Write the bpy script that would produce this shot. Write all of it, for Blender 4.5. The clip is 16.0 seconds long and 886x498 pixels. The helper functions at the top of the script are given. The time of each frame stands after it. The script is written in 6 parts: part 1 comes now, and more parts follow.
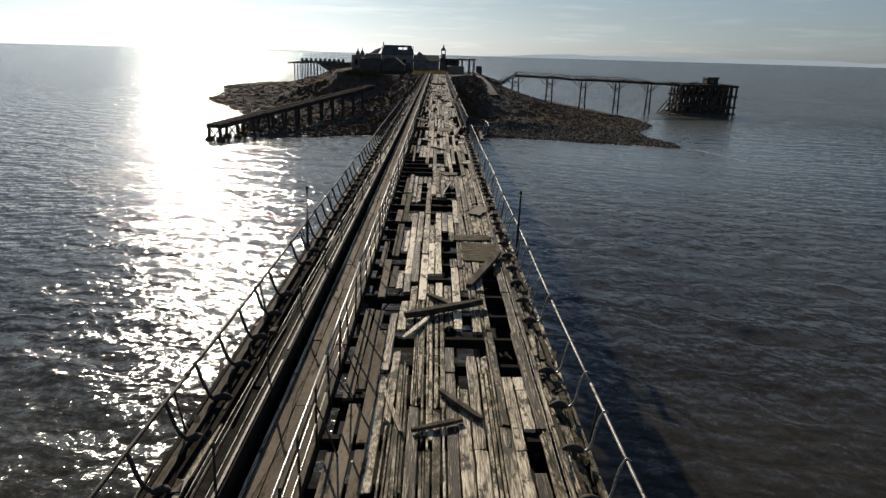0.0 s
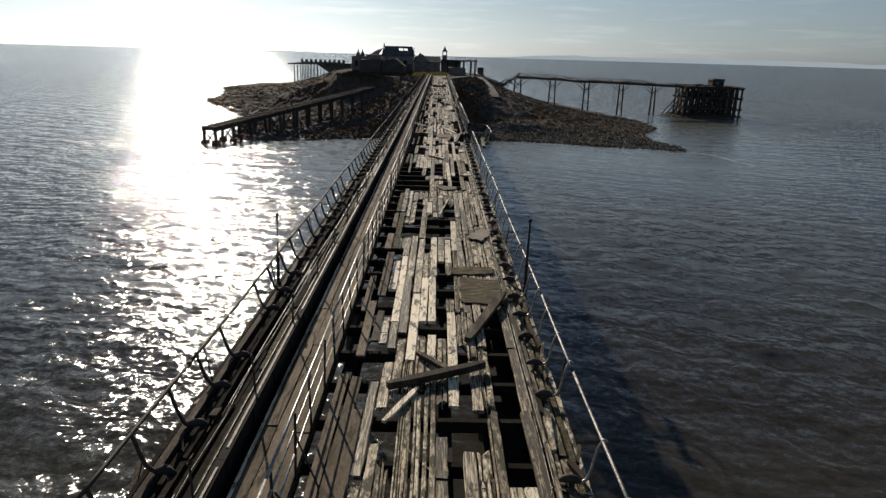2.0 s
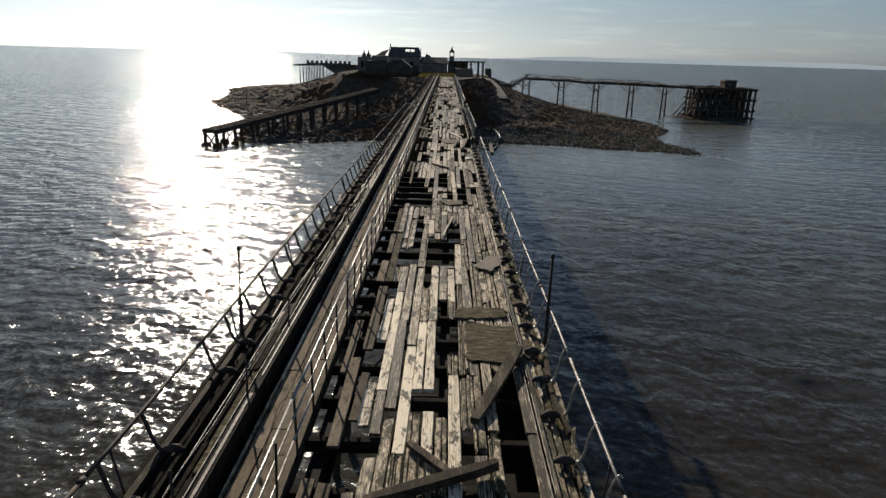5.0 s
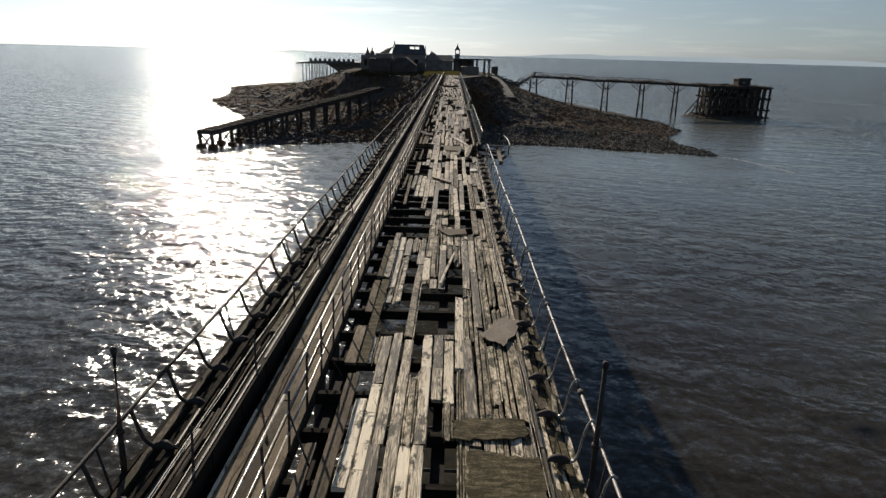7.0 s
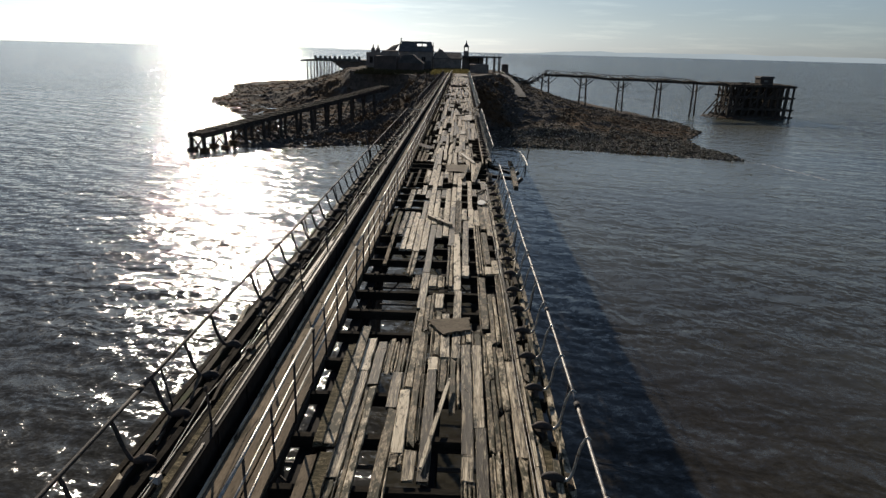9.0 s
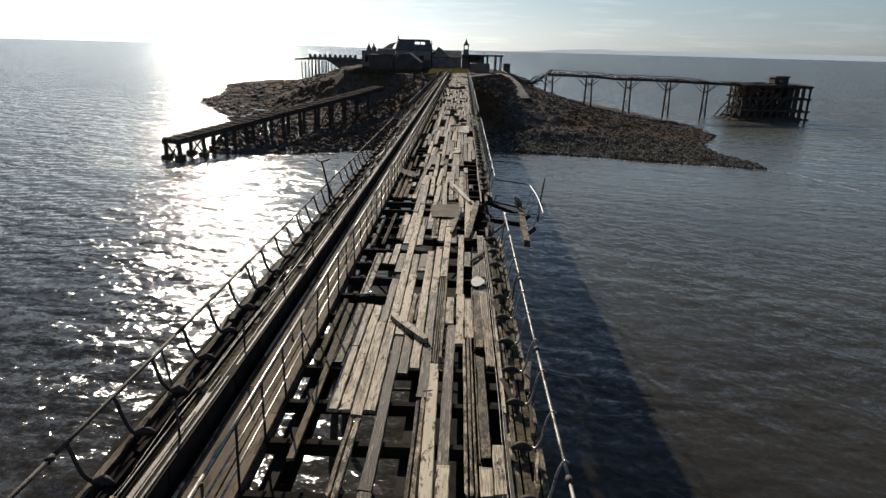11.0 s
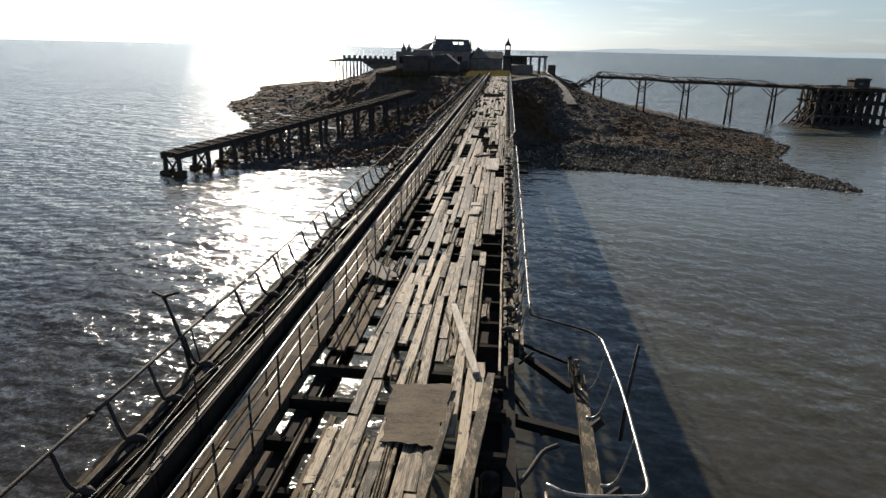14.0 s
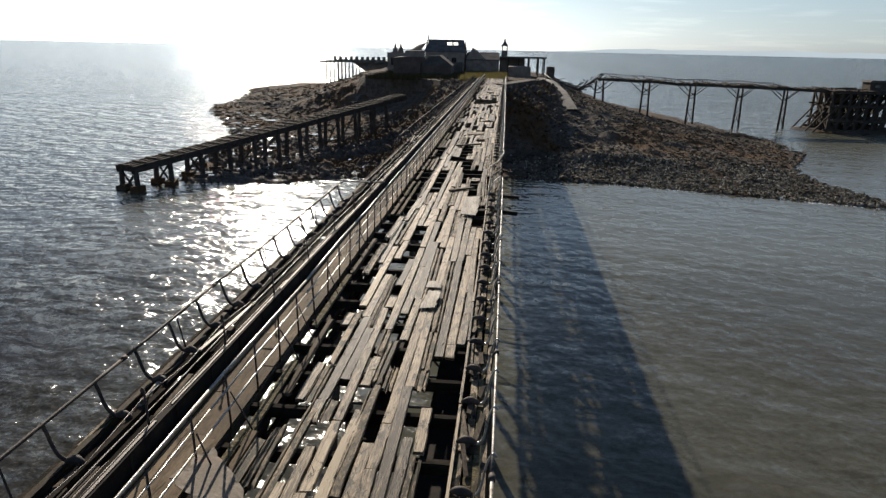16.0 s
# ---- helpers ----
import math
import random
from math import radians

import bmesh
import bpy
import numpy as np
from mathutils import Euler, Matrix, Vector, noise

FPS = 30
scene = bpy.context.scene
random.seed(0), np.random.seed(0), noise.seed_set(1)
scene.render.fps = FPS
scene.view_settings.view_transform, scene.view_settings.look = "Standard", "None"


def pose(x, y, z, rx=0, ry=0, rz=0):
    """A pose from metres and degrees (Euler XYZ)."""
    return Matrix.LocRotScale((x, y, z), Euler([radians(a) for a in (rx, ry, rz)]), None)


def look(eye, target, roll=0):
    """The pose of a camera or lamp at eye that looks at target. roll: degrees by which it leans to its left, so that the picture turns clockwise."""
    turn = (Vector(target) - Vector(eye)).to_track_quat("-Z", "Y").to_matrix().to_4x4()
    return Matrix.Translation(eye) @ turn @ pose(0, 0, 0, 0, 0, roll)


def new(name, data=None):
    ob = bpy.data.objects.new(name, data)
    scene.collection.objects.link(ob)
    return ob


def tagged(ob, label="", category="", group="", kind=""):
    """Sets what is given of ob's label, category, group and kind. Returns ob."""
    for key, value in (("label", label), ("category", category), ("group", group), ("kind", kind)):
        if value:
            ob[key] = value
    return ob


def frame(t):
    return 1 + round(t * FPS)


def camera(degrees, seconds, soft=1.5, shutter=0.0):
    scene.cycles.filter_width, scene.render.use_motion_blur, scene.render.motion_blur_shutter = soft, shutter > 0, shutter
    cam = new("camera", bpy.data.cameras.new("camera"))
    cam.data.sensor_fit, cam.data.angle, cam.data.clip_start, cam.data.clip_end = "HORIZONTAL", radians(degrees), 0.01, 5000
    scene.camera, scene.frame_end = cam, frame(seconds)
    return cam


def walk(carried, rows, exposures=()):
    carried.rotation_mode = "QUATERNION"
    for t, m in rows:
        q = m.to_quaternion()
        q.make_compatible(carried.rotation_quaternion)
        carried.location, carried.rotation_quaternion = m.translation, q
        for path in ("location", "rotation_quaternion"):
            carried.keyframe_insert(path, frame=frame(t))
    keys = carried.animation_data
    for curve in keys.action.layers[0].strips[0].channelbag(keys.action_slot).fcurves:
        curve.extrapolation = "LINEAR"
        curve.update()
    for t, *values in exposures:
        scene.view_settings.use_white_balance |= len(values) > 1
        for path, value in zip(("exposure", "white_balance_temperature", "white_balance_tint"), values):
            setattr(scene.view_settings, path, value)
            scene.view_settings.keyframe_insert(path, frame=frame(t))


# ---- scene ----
cam = camera(67.55, 16.0, soft=1.4)


def fly(x, y, z, yaw, pitch, roll):
    """Camera pose: yaw to the left, pitch up, roll to its left, in degrees."""
    a, b = radians(yaw), radians(pitch)
    way = Vector((-math.sin(a) * math.cos(b), math.cos(a) * math.cos(b), math.sin(b)))
    eye = Vector((x, y, z))
    return look(eye, eye + way * 10, roll)


PATH = [
    (0, 0.581, 0.000, 5.519, -0.854, -16.486, 1.554),
    (0.5, 0.654, 1.326, 5.538, -0.814, -16.481, 1.565),
    (1, 0.696, 2.314, 5.555, -0.913, -16.481, 1.602),
    (1.5, 0.717, 2.709, 5.553, -0.976, -16.502, 1.637),
    (2, 0.763, 3.063, 5.555, -0.713, -16.407, 1.590),
    (2.5, 0.771, 3.399, 5.571, -0.387, -16.377, 1.562),
    (3, 0.783, 3.761, 5.579, -0.362, -16.329, 1.554),
    (3.5, 0.811, 4.179, 5.558, -0.331, -16.269, 1.535),
    (4, 0.820, 4.802, 5.521, -0.300, -16.278, 1.544),
    (6.5, 1.037, 9.565, 5.379, 0.320, -16.441, 1.494),
    (7, 1.063, 11.113, 5.385, 0.430, -16.505, 1.470),
    (7.5, 1.095, 12.771, 5.401, 0.731, -16.583, 1.470),
    (8, 1.124, 14.556, 5.414, 1.015, -16.662, 1.503),
    (10.5, 1.598, 25.026, 5.500, 1.272, -16.878, 1.448),
    (11.0, 1.650, 27.241, 5.520, 1.294, -16.916, 1.462),
    (11.5, 1.734, 29.475, 5.551, 1.338, -16.902, 1.516),
    (12.0, 1.819, 31.630, 5.590, 1.328, -16.950, 1.500),
    (12.5, 1.945, 33.900, 5.626, 1.465, -16.981, 1.440),
    (12.6, 1.965, 34.340, 5.633, 1.600, -17.000, 1.420),
    (12.7, 1.985, 34.780, 5.640, 2.150, -17.020, 1.400),
    (12.8, 2.005, 35.210, 5.648, 3.200, -17.045, 1.380),
    (12.9, 2.030, 35.640, 5.655, 4.050, -17.070, 1.350),
    (13.0, 2.056, 36.070, 5.660, 4.658, -17.080, 1.328),
    (13.1, 2.085, 36.500, 5.664, 4.880, -17.075, 1.310),
    (13.5, 2.210, 38.250, 5.673, 4.972, -17.045, 1.258),
    (14.0, 2.368, 40.500, 5.691, 5.015, -17.010, 1.200),
    (14.5, 2.540, 42.705, 5.728, 5.054, -17.010, 1.148),
    (15.0, 2.715, 44.900, 5.743, 5.124, -16.976, 1.120),
    (15.5, 2.865, 47.100, 5.755, 5.088, -16.945, 1.130),
    (16.0, 2.993, 49.217, 5.770, 4.965, -16.970, 1.170),
]
walk(cam, [(t, fly(*row)) for t, *row in PATH], exposures=[(t, e, 6350.0, 10.0) for t, e in ((0.0, -0.12), (4.0, -0.12), (8.0, 0.0), (11.0, 0.12), (13.0, 0.34), (16.0, 0.54))])

SEA = -10.6           # water level; the pier deck is at 0
SUN_EL, SUN_AZ = 24.6, 20.3   # degrees; azimuth to the left of the pier's line

# ---- world and sun ----
world = bpy.data.worlds.new("world")
scene.world = world
world.use_nodes = True
wn = world.node_tree.nodes
sky = wn.new("ShaderNodeTexSky")
sky.sky_type = "NISHITA"
sky.sun_disc = False
sky.sun_elevation = radians(SUN_EL)
sky.sun_rotation = radians(-SUN_AZ)
sky.air_density, sky.dust_density, sky.ozone_density = 1.0, 0.7, 1.5
pale = wn.new("ShaderNodeHueSaturation")   # sea haze takes the yellow out of the low sky
cool = wn.new("ShaderNodeMix")
cool.data_type, cool.blend_type = "RGBA", "MULTIPLY"
cool.inputs["Factor"].default_value = 1.0
cool.inputs["B"].default_value = (0.84, 0.985, 1.15, 1)
height = wn.new("ShaderNodeSeparateXYZ")
haze = wn.new("ShaderNodeMapRange")   # clearer blue overhead
haze.inputs["From Min"].default_value, haze.inputs["From Max"].default_value = 0.05, 0.45
haze.inputs["To Min"].default_value, haze.inputs["To Max"].default_value = 0.5, 0.85
up = wn.new("ShaderNodeTexCoord")
world.node_tree.links.new(up.outputs["Generated"], height.inputs[0])
world.node_tree.links.new(height.outputs["Z"], haze.inputs["Value"])
world.node_tree.links.new(haze.outputs[0], pale.inputs["Saturation"])
world.node_tree.links.new(sky.outputs[0], pale.inputs["Color"])
world.node_tree.links.new(pale.outputs[0], cool.inputs["A"])
# thin streaks of high cloud
where = wn.new("ShaderNodeTexCoord")
flat = wn.new("ShaderNodeMapping")
flat.inputs["Scale"].default_value = (2.2, 2.2, 26.0)
wisp = wn.new("ShaderNodeTexNoise")
wisp.inputs["Scale"].default_value = 3.1
wisp.inputs["Detail"].default_value = 6
wisp.inputs["Roughness"].default_value = 0.6
fade = wn.new("ShaderNodeMapRange")
fade.inputs["From Min"].default_value, fade.inputs["From Max"].default_value = 0.52, 0.74
fade.inputs["To Min"].default_value, fade.inputs["To Max"].default_value = 0.0, 0.55
cloudy = wn.new("ShaderNodeMix")
cloudy.data_type, cloudy.blend_type = "RGBA", "MULTIPLY"
cloudy.inputs["B"].default_value = (1.42, 1.36, 1.28, 1)
world.node_tree.links.new(where.outputs["Generated"], flat.inputs["Vector"])
world.node_tree.links.new(flat.outputs[0], wisp.inputs["Vector"])
world.node_tree.links.new(wisp.outputs[0], fade.inputs["Value"])
world.node_tree.links.new(fade.outputs[0], cloudy.inputs["Factor"])
world.node_tree.links.new(cool.outputs["Result"], cloudy.inputs["A"])
world.node_tree.links.new(cloudy.outputs["Result"], wn["Background"].inputs[0])
wn["Background"].inputs[1].default_value = 0.055

sun_data = bpy.data.lights.new("sun", "SUN")
sun_data.energy, sun_data.angle, sun_data.color = 5.0, radians(0.53), (1.0, 0.87, 0.70)
sun = new("sun", sun_data)
toward = Vector((-math.sin(radians(SUN_AZ)) * math.cos(radians(SUN_EL)),
                 math.cos(radians(SUN_AZ)) * math.cos(radians(SUN_EL)), math.sin(radians(SUN_EL))))
sun.matrix_world = look(toward * 300, (0, 0, 0))


# ---- materials ----
def material(name, dark, mid, light, rough=0.8, metal=0.0, scale=3.0, stretch=(1, 1, 1), bump=0.3, fine=40.0,
             vary=0.0, spec=0.4, stain=None, stain_scale=1.0, stain_at=(0.5, 0.62), world_space=False, grain=0.45, blotch=False, span=0.175, far_tone=None):
    """A worn surface: two scales of grain, an optional stain layer, and a tone that varies from piece to piece."""
    m = bpy.data.materials.new(name)
    m.use_nodes = True
    t = m.node_tree
    n, link = t.nodes, t.links.new
    b = n["Principled BSDF"]
    co = n.new("ShaderNodeTexCoord")
    if world_space:
        src = n.new("ShaderNodeNewGeometry").outputs["Position"]
    else:
        src = co.outputs["Object"]
    mp = n.new("ShaderNodeMapping")
    mp.inputs["Scale"].default_value = stretch
    link(src, mp.inputs["Vector"])
    info = n.new("ShaderNodeObjectInfo")
    isl = n.new("ShaderNodeNewGeometry")
    add = n.new("ShaderNodeMath")
    add.operation = "ADD"
    link(info.outputs["Random"], add.inputs[0])
    link(isl.outputs["Random Per Island"], add.inputs[1])
    fr = n.new("ShaderNodeMath")
    fr.operation = "FRACT"
    link(add.outputs[0], fr.inputs[0])
    off = n.new("ShaderNodeVectorMath")
    off.operation = "MULTIPLY_ADD"
    cmb = n.new("ShaderNodeCombineXYZ")
    for i in range(3):
        link(fr.outputs[0], cmb.inputs[i])
    off.inputs[1].default_value = (37.0, 53.0, 71.0) if vary else (0, 0, 0)
    link(cmb.outputs[0], off.inputs[0])
    link(mp.outputs[0], off.inputs[2])
    big = n.new("ShaderNodeTexNoise")
    big.inputs["Scale"].default_value = scale
    big.inputs["Detail"].default_value = 5
    big.inputs["Roughness"].default_value = 0.62
    link(off.outputs[0], big.inputs["Vector"])
    small = n.new("ShaderNodeTexNoise")
    small.inputs["Scale"].default_value = fine
    small.inputs["Detail"].default_value = 4
    small.inputs["Roughness"].default_value = 0.7
    link(off.outputs[0], small.inputs["Vector"])
    mix = n.new("ShaderNodeMath")
    mix.operation = "MULTIPLY_ADD"
    mix.inputs[1].default_value = grain
    link(small.outputs[0], mix.inputs[0])
    half = n.new("ShaderNodeMath")
    half.operation = "MULTIPLY"
    half.inputs[1].default_value = 1 - grain
    link(big.outputs[0], half.inputs[0])
    link(half.outputs[0], mix.inputs[2])
    shift = n.new("ShaderNodeMath")
    shift.operation = "MULTIPLY_ADD"
    shift.inputs[1].default_value = vary
    link(fr.outputs[0], shift.inputs[0])
    sub = n.new("ShaderNodeMath")
    sub.operation = "SUBTRACT"
    link(mix.outputs[0], sub.inputs[0])
    sub.inputs[1].default_value = vary * 0.5
    link(sub.outputs[0], shift.inputs[2])
    ramp = n.new("ShaderNodeValToRGB")
    e = ramp.color_ramp.elements
    e[0].position, e[0].color = 0.5 - span, (*dark, 1)
    e[1].position, e[1].color = 0.5 + span, (*light, 1)
    k = e.new(0.5)
    k.color = (*mid, 1)
    link(shift.outputs[0], ramp.inputs[0])
    colour = ramp.outputs[0]
    if stain:
        sn = n.new("ShaderNodeTexNoise")
        sn.inputs["Scale"].default_value = stain_scale
        sn.inputs["Detail"].default_value = 6
        sn.inputs["Roughness"].default_value = 0.7
        if blotch:
            bo = n.new("ShaderNodeVectorMath")
            bo.operation = "ADD"
            long = n.new("ShaderNodeMapping")
            long.inputs["Scale"].default_value = (1.0, 0.4, 1.0)
            link(src, long.inputs["Vector"])
            link(long.outputs[0], bo.inputs[0])
            bs = n.new("ShaderNodeVectorMath")
            bs.operation = "SCALE"
            bs.inputs["Scale"].default_value = 61.0 if vary else 0.0
            link(cmb.outputs[0], bs.inputs[0])
            link(bs.outputs[0], bo.inputs[1])
            link(bo.outputs[0], sn.inputs["Vector"])
        else:
            link(off.outputs[0], sn.inputs["Vector"])
        sr = n.new("ShaderNodeMapRange")
        sr.inputs["From Min"].default_value, sr.inputs["From Max"].default_value = stain_at
        link(sn.outputs[0], sr.inputs["Value"])
        mx = n.new("ShaderNodeMix")
        mx.data_type = "RGBA"
        link(sr.outputs[0], mx.inputs["Factor"])
        link(colour, mx.inputs["A"])
        mx.inputs["B"].default_value = (*stain, 1)
        colour = mx.outputs["Result"]
    if far_tone:   # darker, browner colour further along the pier, in drifts
        wp = n.new("ShaderNodeNewGeometry").outputs["Position"]
        drift = n.new("ShaderNodeTexNoise")
        drift.inputs["Scale"].default_value = 0.35
        drift.inputs["Detail"].default_value = 3
        link(wp, drift.inputs["Vector"])
        sy = n.new("ShaderNodeSeparateXYZ")
        link(wp, sy.inputs[0])
        far = n.new("ShaderNodeMath")
        far.operation = "MULTIPLY_ADD"
        far.inputs[1].default_value = 26.0
        link(drift.outputs[0], far.inputs[0])
        link(sy.outputs["Y"], far.inputs[2])
        mr = n.new("ShaderNodeMapRange")
        mr.inputs["From Min"].default_value, mr.inputs["From Max"].default_value = 33.0, 85.0
        link(far.outputs[0], mr.inputs["Value"])
        soon = n.new("ShaderNodeMath")
        soon.operation = "SQRT"
        link(mr.outputs[0], soon.inputs[0])
        tint = n.new("ShaderNodeMix")
        tint.data_type, tint.blend_type = "RGBA", "MULTIPLY"
        link(soon.outputs[0], tint.inputs["Factor"])
        link(colour, tint.inputs["A"])
        tint.inputs["B"].default_value = (*far_tone, 1)
        colour = tint.outputs["Result"]
    link(colour, b.inputs["Base Color"])
    b.inputs["Roughness"].default_value = rough
    b.inputs["Metallic"].default_value = metal
    b.inputs["Specular IOR Level"].default_value = spec
    if bump:
        bp = n.new("ShaderNodeBump")
        bp.inputs["Strength"].default_value = bump
        bp.inputs["Distance"].default_value = 0.02
        link(mix.outputs[0], bp.inputs["Height"])
        link(bp.outputs[0], b.inputs["Normal"])
    return m


plank_wood = material("plank_wood", (0.04, 0.03, 0.018), (0.41, 0.337, 0.225), (0.88, 0.77, 0.57), rough=0.6, spec=0.2, scale=1.3,
                      stretch=(5.0, 0.3, 5.0), bump=1.0, fine=9.0, vary=0.25, stain=(0.035, 0.028, 0.014),
                      stain_scale=5.0, stain_at=(0.535, 0.60), grain=0.6, blotch=True, span=0.088, far_tone=(0.26, 0.215, 0.17))
rotten_wood = material("rotten_wood", (0.018, 0.014, 0.009), (0.30, 0.24, 0.155), (0.86, 0.745, 0.55), rough=0.7, spec=0.22, scale=2.5,
                       stretch=(4.0, 0.9, 4.0), bump=1.0, fine=11.0, vary=0.15, stain=(0.04, 0.036, 0.013),
                       stain_scale=6.0, stain_at=(0.48, 0.56), grain=0.55, blotch=True, span=0.13, far_tone=(0.31, 0.26, 0.205))
beam_wood = material("beam_wood", (0.014, 0.011, 0.008), (0.055, 0.042, 0.03), (0.20, 0.16, 0.115), rough=0.85, spec=0.15, scale=1.6,
                     stretch=(3.0, 0.6, 3.0), bump=0.8, fine=14.0, vary=0.12, stain=(0.04, 0.05, 0.016),
                     stain_scale=0.9, stain_at=(0.55, 0.68), grain=0.5)
pale_board = material("pale_board", (0.055, 0.042, 0.028), (0.155, 0.122, 0.084), (0.27, 0.218, 0.152), rough=0.8, spec=0.1, scale=0.9,
                      stretch=(2.5, 0.6, 2.5), bump=0.4, fine=14.0, vary=0.24, stain=(0.045, 0.036, 0.018),
                      stain_scale=3.0, stain_at=(0.52, 0.64), far_tone=(0.6, 0.53, 0.45))
# near-black copy of beam_wood: the shade inside the gaps is in its colour
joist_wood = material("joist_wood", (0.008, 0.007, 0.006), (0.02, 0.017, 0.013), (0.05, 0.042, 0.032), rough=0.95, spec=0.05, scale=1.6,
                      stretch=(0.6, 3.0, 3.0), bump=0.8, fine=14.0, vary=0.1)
iron = material("iron", (0.012, 0.010, 0.009), (0.035, 0.028, 0.024), (0.10, 0.06, 0.038), rough=0.75, metal=0.0, scale=6.0,
                bump=0.5, fine=40.0, vary=0.1)
worn_iron = material("worn_iron", (0.04, 0.03, 0.024), (0.13, 0.105, 0.085), (0.32, 0.285, 0.245), rough=0.6, metal=0.1, scale=7.0,
                     bump=0.4, fine=40.0, vary=0.1)
# pale copy of iron: sunlight on brackets and rails put into the colour
lit_pale_iron = material("lit_pale_iron", (0.14, 0.125, 0.105), (0.40, 0.375, 0.33), (0.60, 0.57, 0.51), rough=0.36, metal=0.5, scale=9.0, bump=0.3, fine=40.0,
                     stain=(0.08, 0.05, 0.03), stain_scale=14.0, stain_at=(0.56, 0.64))
galvanised = material("galvanised", (0.16, 0.15, 0.14), (0.28, 0.265, 0.24), (0.42, 0.40, 0.37), rough=0.55, metal=0.35,
                      scale=4.0, bump=0.15, fine=50.0, stain=(0.06, 0.04, 0.028), stain_scale=3.0, stain_at=(0.50, 0.60))
# dark iron, deepened by the shade on the upstand's face
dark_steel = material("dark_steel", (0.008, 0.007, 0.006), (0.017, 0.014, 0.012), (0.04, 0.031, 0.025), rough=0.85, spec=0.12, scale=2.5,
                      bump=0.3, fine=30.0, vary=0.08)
jetty_wood = material("jetty_wood", (0.028, 0.024, 0.021), (0.062, 0.053, 0.045), (0.10, 0.086, 0.072), rough=0.9, spec=0.06, scale=1.2,
                      bump=0.6, fine=9.0, vary=0.1)
concrete = material("concrete", (0.08, 0.072, 0.062), (0.155, 0.142, 0.125), (0.25, 0.232, 0.205), rough=0.9, scale=0.6, bump=0.4,
                    fine=9.0, stain=(0.05, 0.05, 0.035), stain_scale=0.4, stain_at=(0.5, 0.66))
masonry = material("masonry", (0.12, 0.10, 0.085), (0.21, 0.176, 0.15), (0.32, 0.272, 0.232), rough=0.95, spec=0.1, scale=0.7, bump=0.7,
                   fine=5.0, vary=0.14)
brickwork = material("brickwork", (0.05, 0.037, 0.031), (0.085, 0.064, 0.054), (0.14, 0.106, 0.09), rough=0.9, scale=0.5, bump=0.4,
                     fine=7.0, vary=0.1)
sea_stone = material("sea_stone", (0.05, 0.042, 0.035), (0.09, 0.076, 0.064), (0.15, 0.127, 0.107), rough=0.95, spec=0.1, scale=0.7, bump=0.7,
                     fine=5.0, vary=0.16)
slate = material("slate", (0.05, 0.047, 0.046), (0.095, 0.09, 0.087), (0.15, 0.142, 0.137), rough=0.9, spec=0.05, scale=0.8, bump=0.5,
                 fine=8.0, vary=0.1)
plywood = material("plywood", (0.045, 0.034, 0.022), (0.115, 0.09, 0.06), (0.21, 0.17, 0.12), rough=0.8, spec=0.15, scale=2.0, stretch=(1, 3, 1),
                   bump=0.4, fine=16.0, stain=(0.07, 0.055, 0.035), stain_scale=2.0, stain_at=(0.55, 0.68))
mouldered = material("mouldered", (0.022, 0.018, 0.01), (0.10, 0.082, 0.046), (0.30, 0.245, 0.15), rough=0.9, spec=0.15, scale=5.0, stretch=(1, 3, 1),
                     bump=1.0, fine=30.0, stain=(0.05, 0.042, 0.02), stain_scale=3.0, stain_at=(0.48, 0.58), grain=0.6, span=0.13)
sheet_metal = material("sheet_metal", (0.06, 0.045, 0.03), (0.13, 0.10, 0.07), (0.23, 0.185, 0.135), rough=0.65, metal=0.0, spec=0.2, scale=1.5,
                       bump=0.25, fine=20.0, stain=(0.14, 0.06, 0.03), stain_scale=2.0, stain_at=(0.55, 0.68))
bleached = material("bleached", (0.16, 0.135, 0.105), (0.46, 0.41, 0.335), (0.78, 0.72, 0.62), rough=0.75, spec=0.2, scale=2.0, stretch=(4, 0.4, 4),
                    bump=0.8, fine=12.0, stain=(0.08, 0.06, 0.04), stain_scale=4.0, stain_at=(0.58, 0.64))
white_board = material("white_board", (0.40, 0.38, 0.34), (0.52, 0.50, 0.45), (0.62, 0.60, 0.55), rough=0.6, scale=3.0, bump=0.1)
rope_fibre = material("rope_fibre", (0.05, 0.045, 0.04), (0.12, 0.11, 0.095), (0.22, 0.2, 0.17), rough=0.9, scale=20.0, bump=0.4)
foam = material("foam", (0.6, 0.6, 0.58), (0.72, 0.72, 0.70), (0.8, 0.8, 0.79), rough=0.7, scale=2.0, bump=0.2)
scrub = material("scrub", (0.045, 0.04, 0.014), (0.095, 0.083, 0.03), (0.17, 0.145, 0.06), rough=0.9, scale=1.5, bump=0.3, vary=0.2)


def see_through(m, share):
    """Lets part of the light through thin leaves."""
    t = m.node_tree
    b, out = t.nodes["Principled BSDF"], t.nodes["Material Output"]
    leaf = t.nodes.new("ShaderNodeBsdfTranslucent")
    mix = t.nodes.new("ShaderNodeMixShader")
    mix.inputs[0].default_value = share
    t.links.new(b.inputs["Base Color"].links[0].from_socket, leaf.inputs["Color"])
    t.links.new(b.outputs[0], mix.inputs[1])
    t.links.new(leaf.outputs[0], mix.inputs[2])
    t.links.new(mix.outputs[0], out.inputs["Surface"])


see_through(scrub, 0.45)
dark_scrub = material("dark_scrub", (0.02, 0.019, 0.009), (0.05, 0.045, 0.022), (0.09, 0.08, 0.042), rough=0.95, spec=0.1, scale=1.5, bump=0.3, vary=0.2)


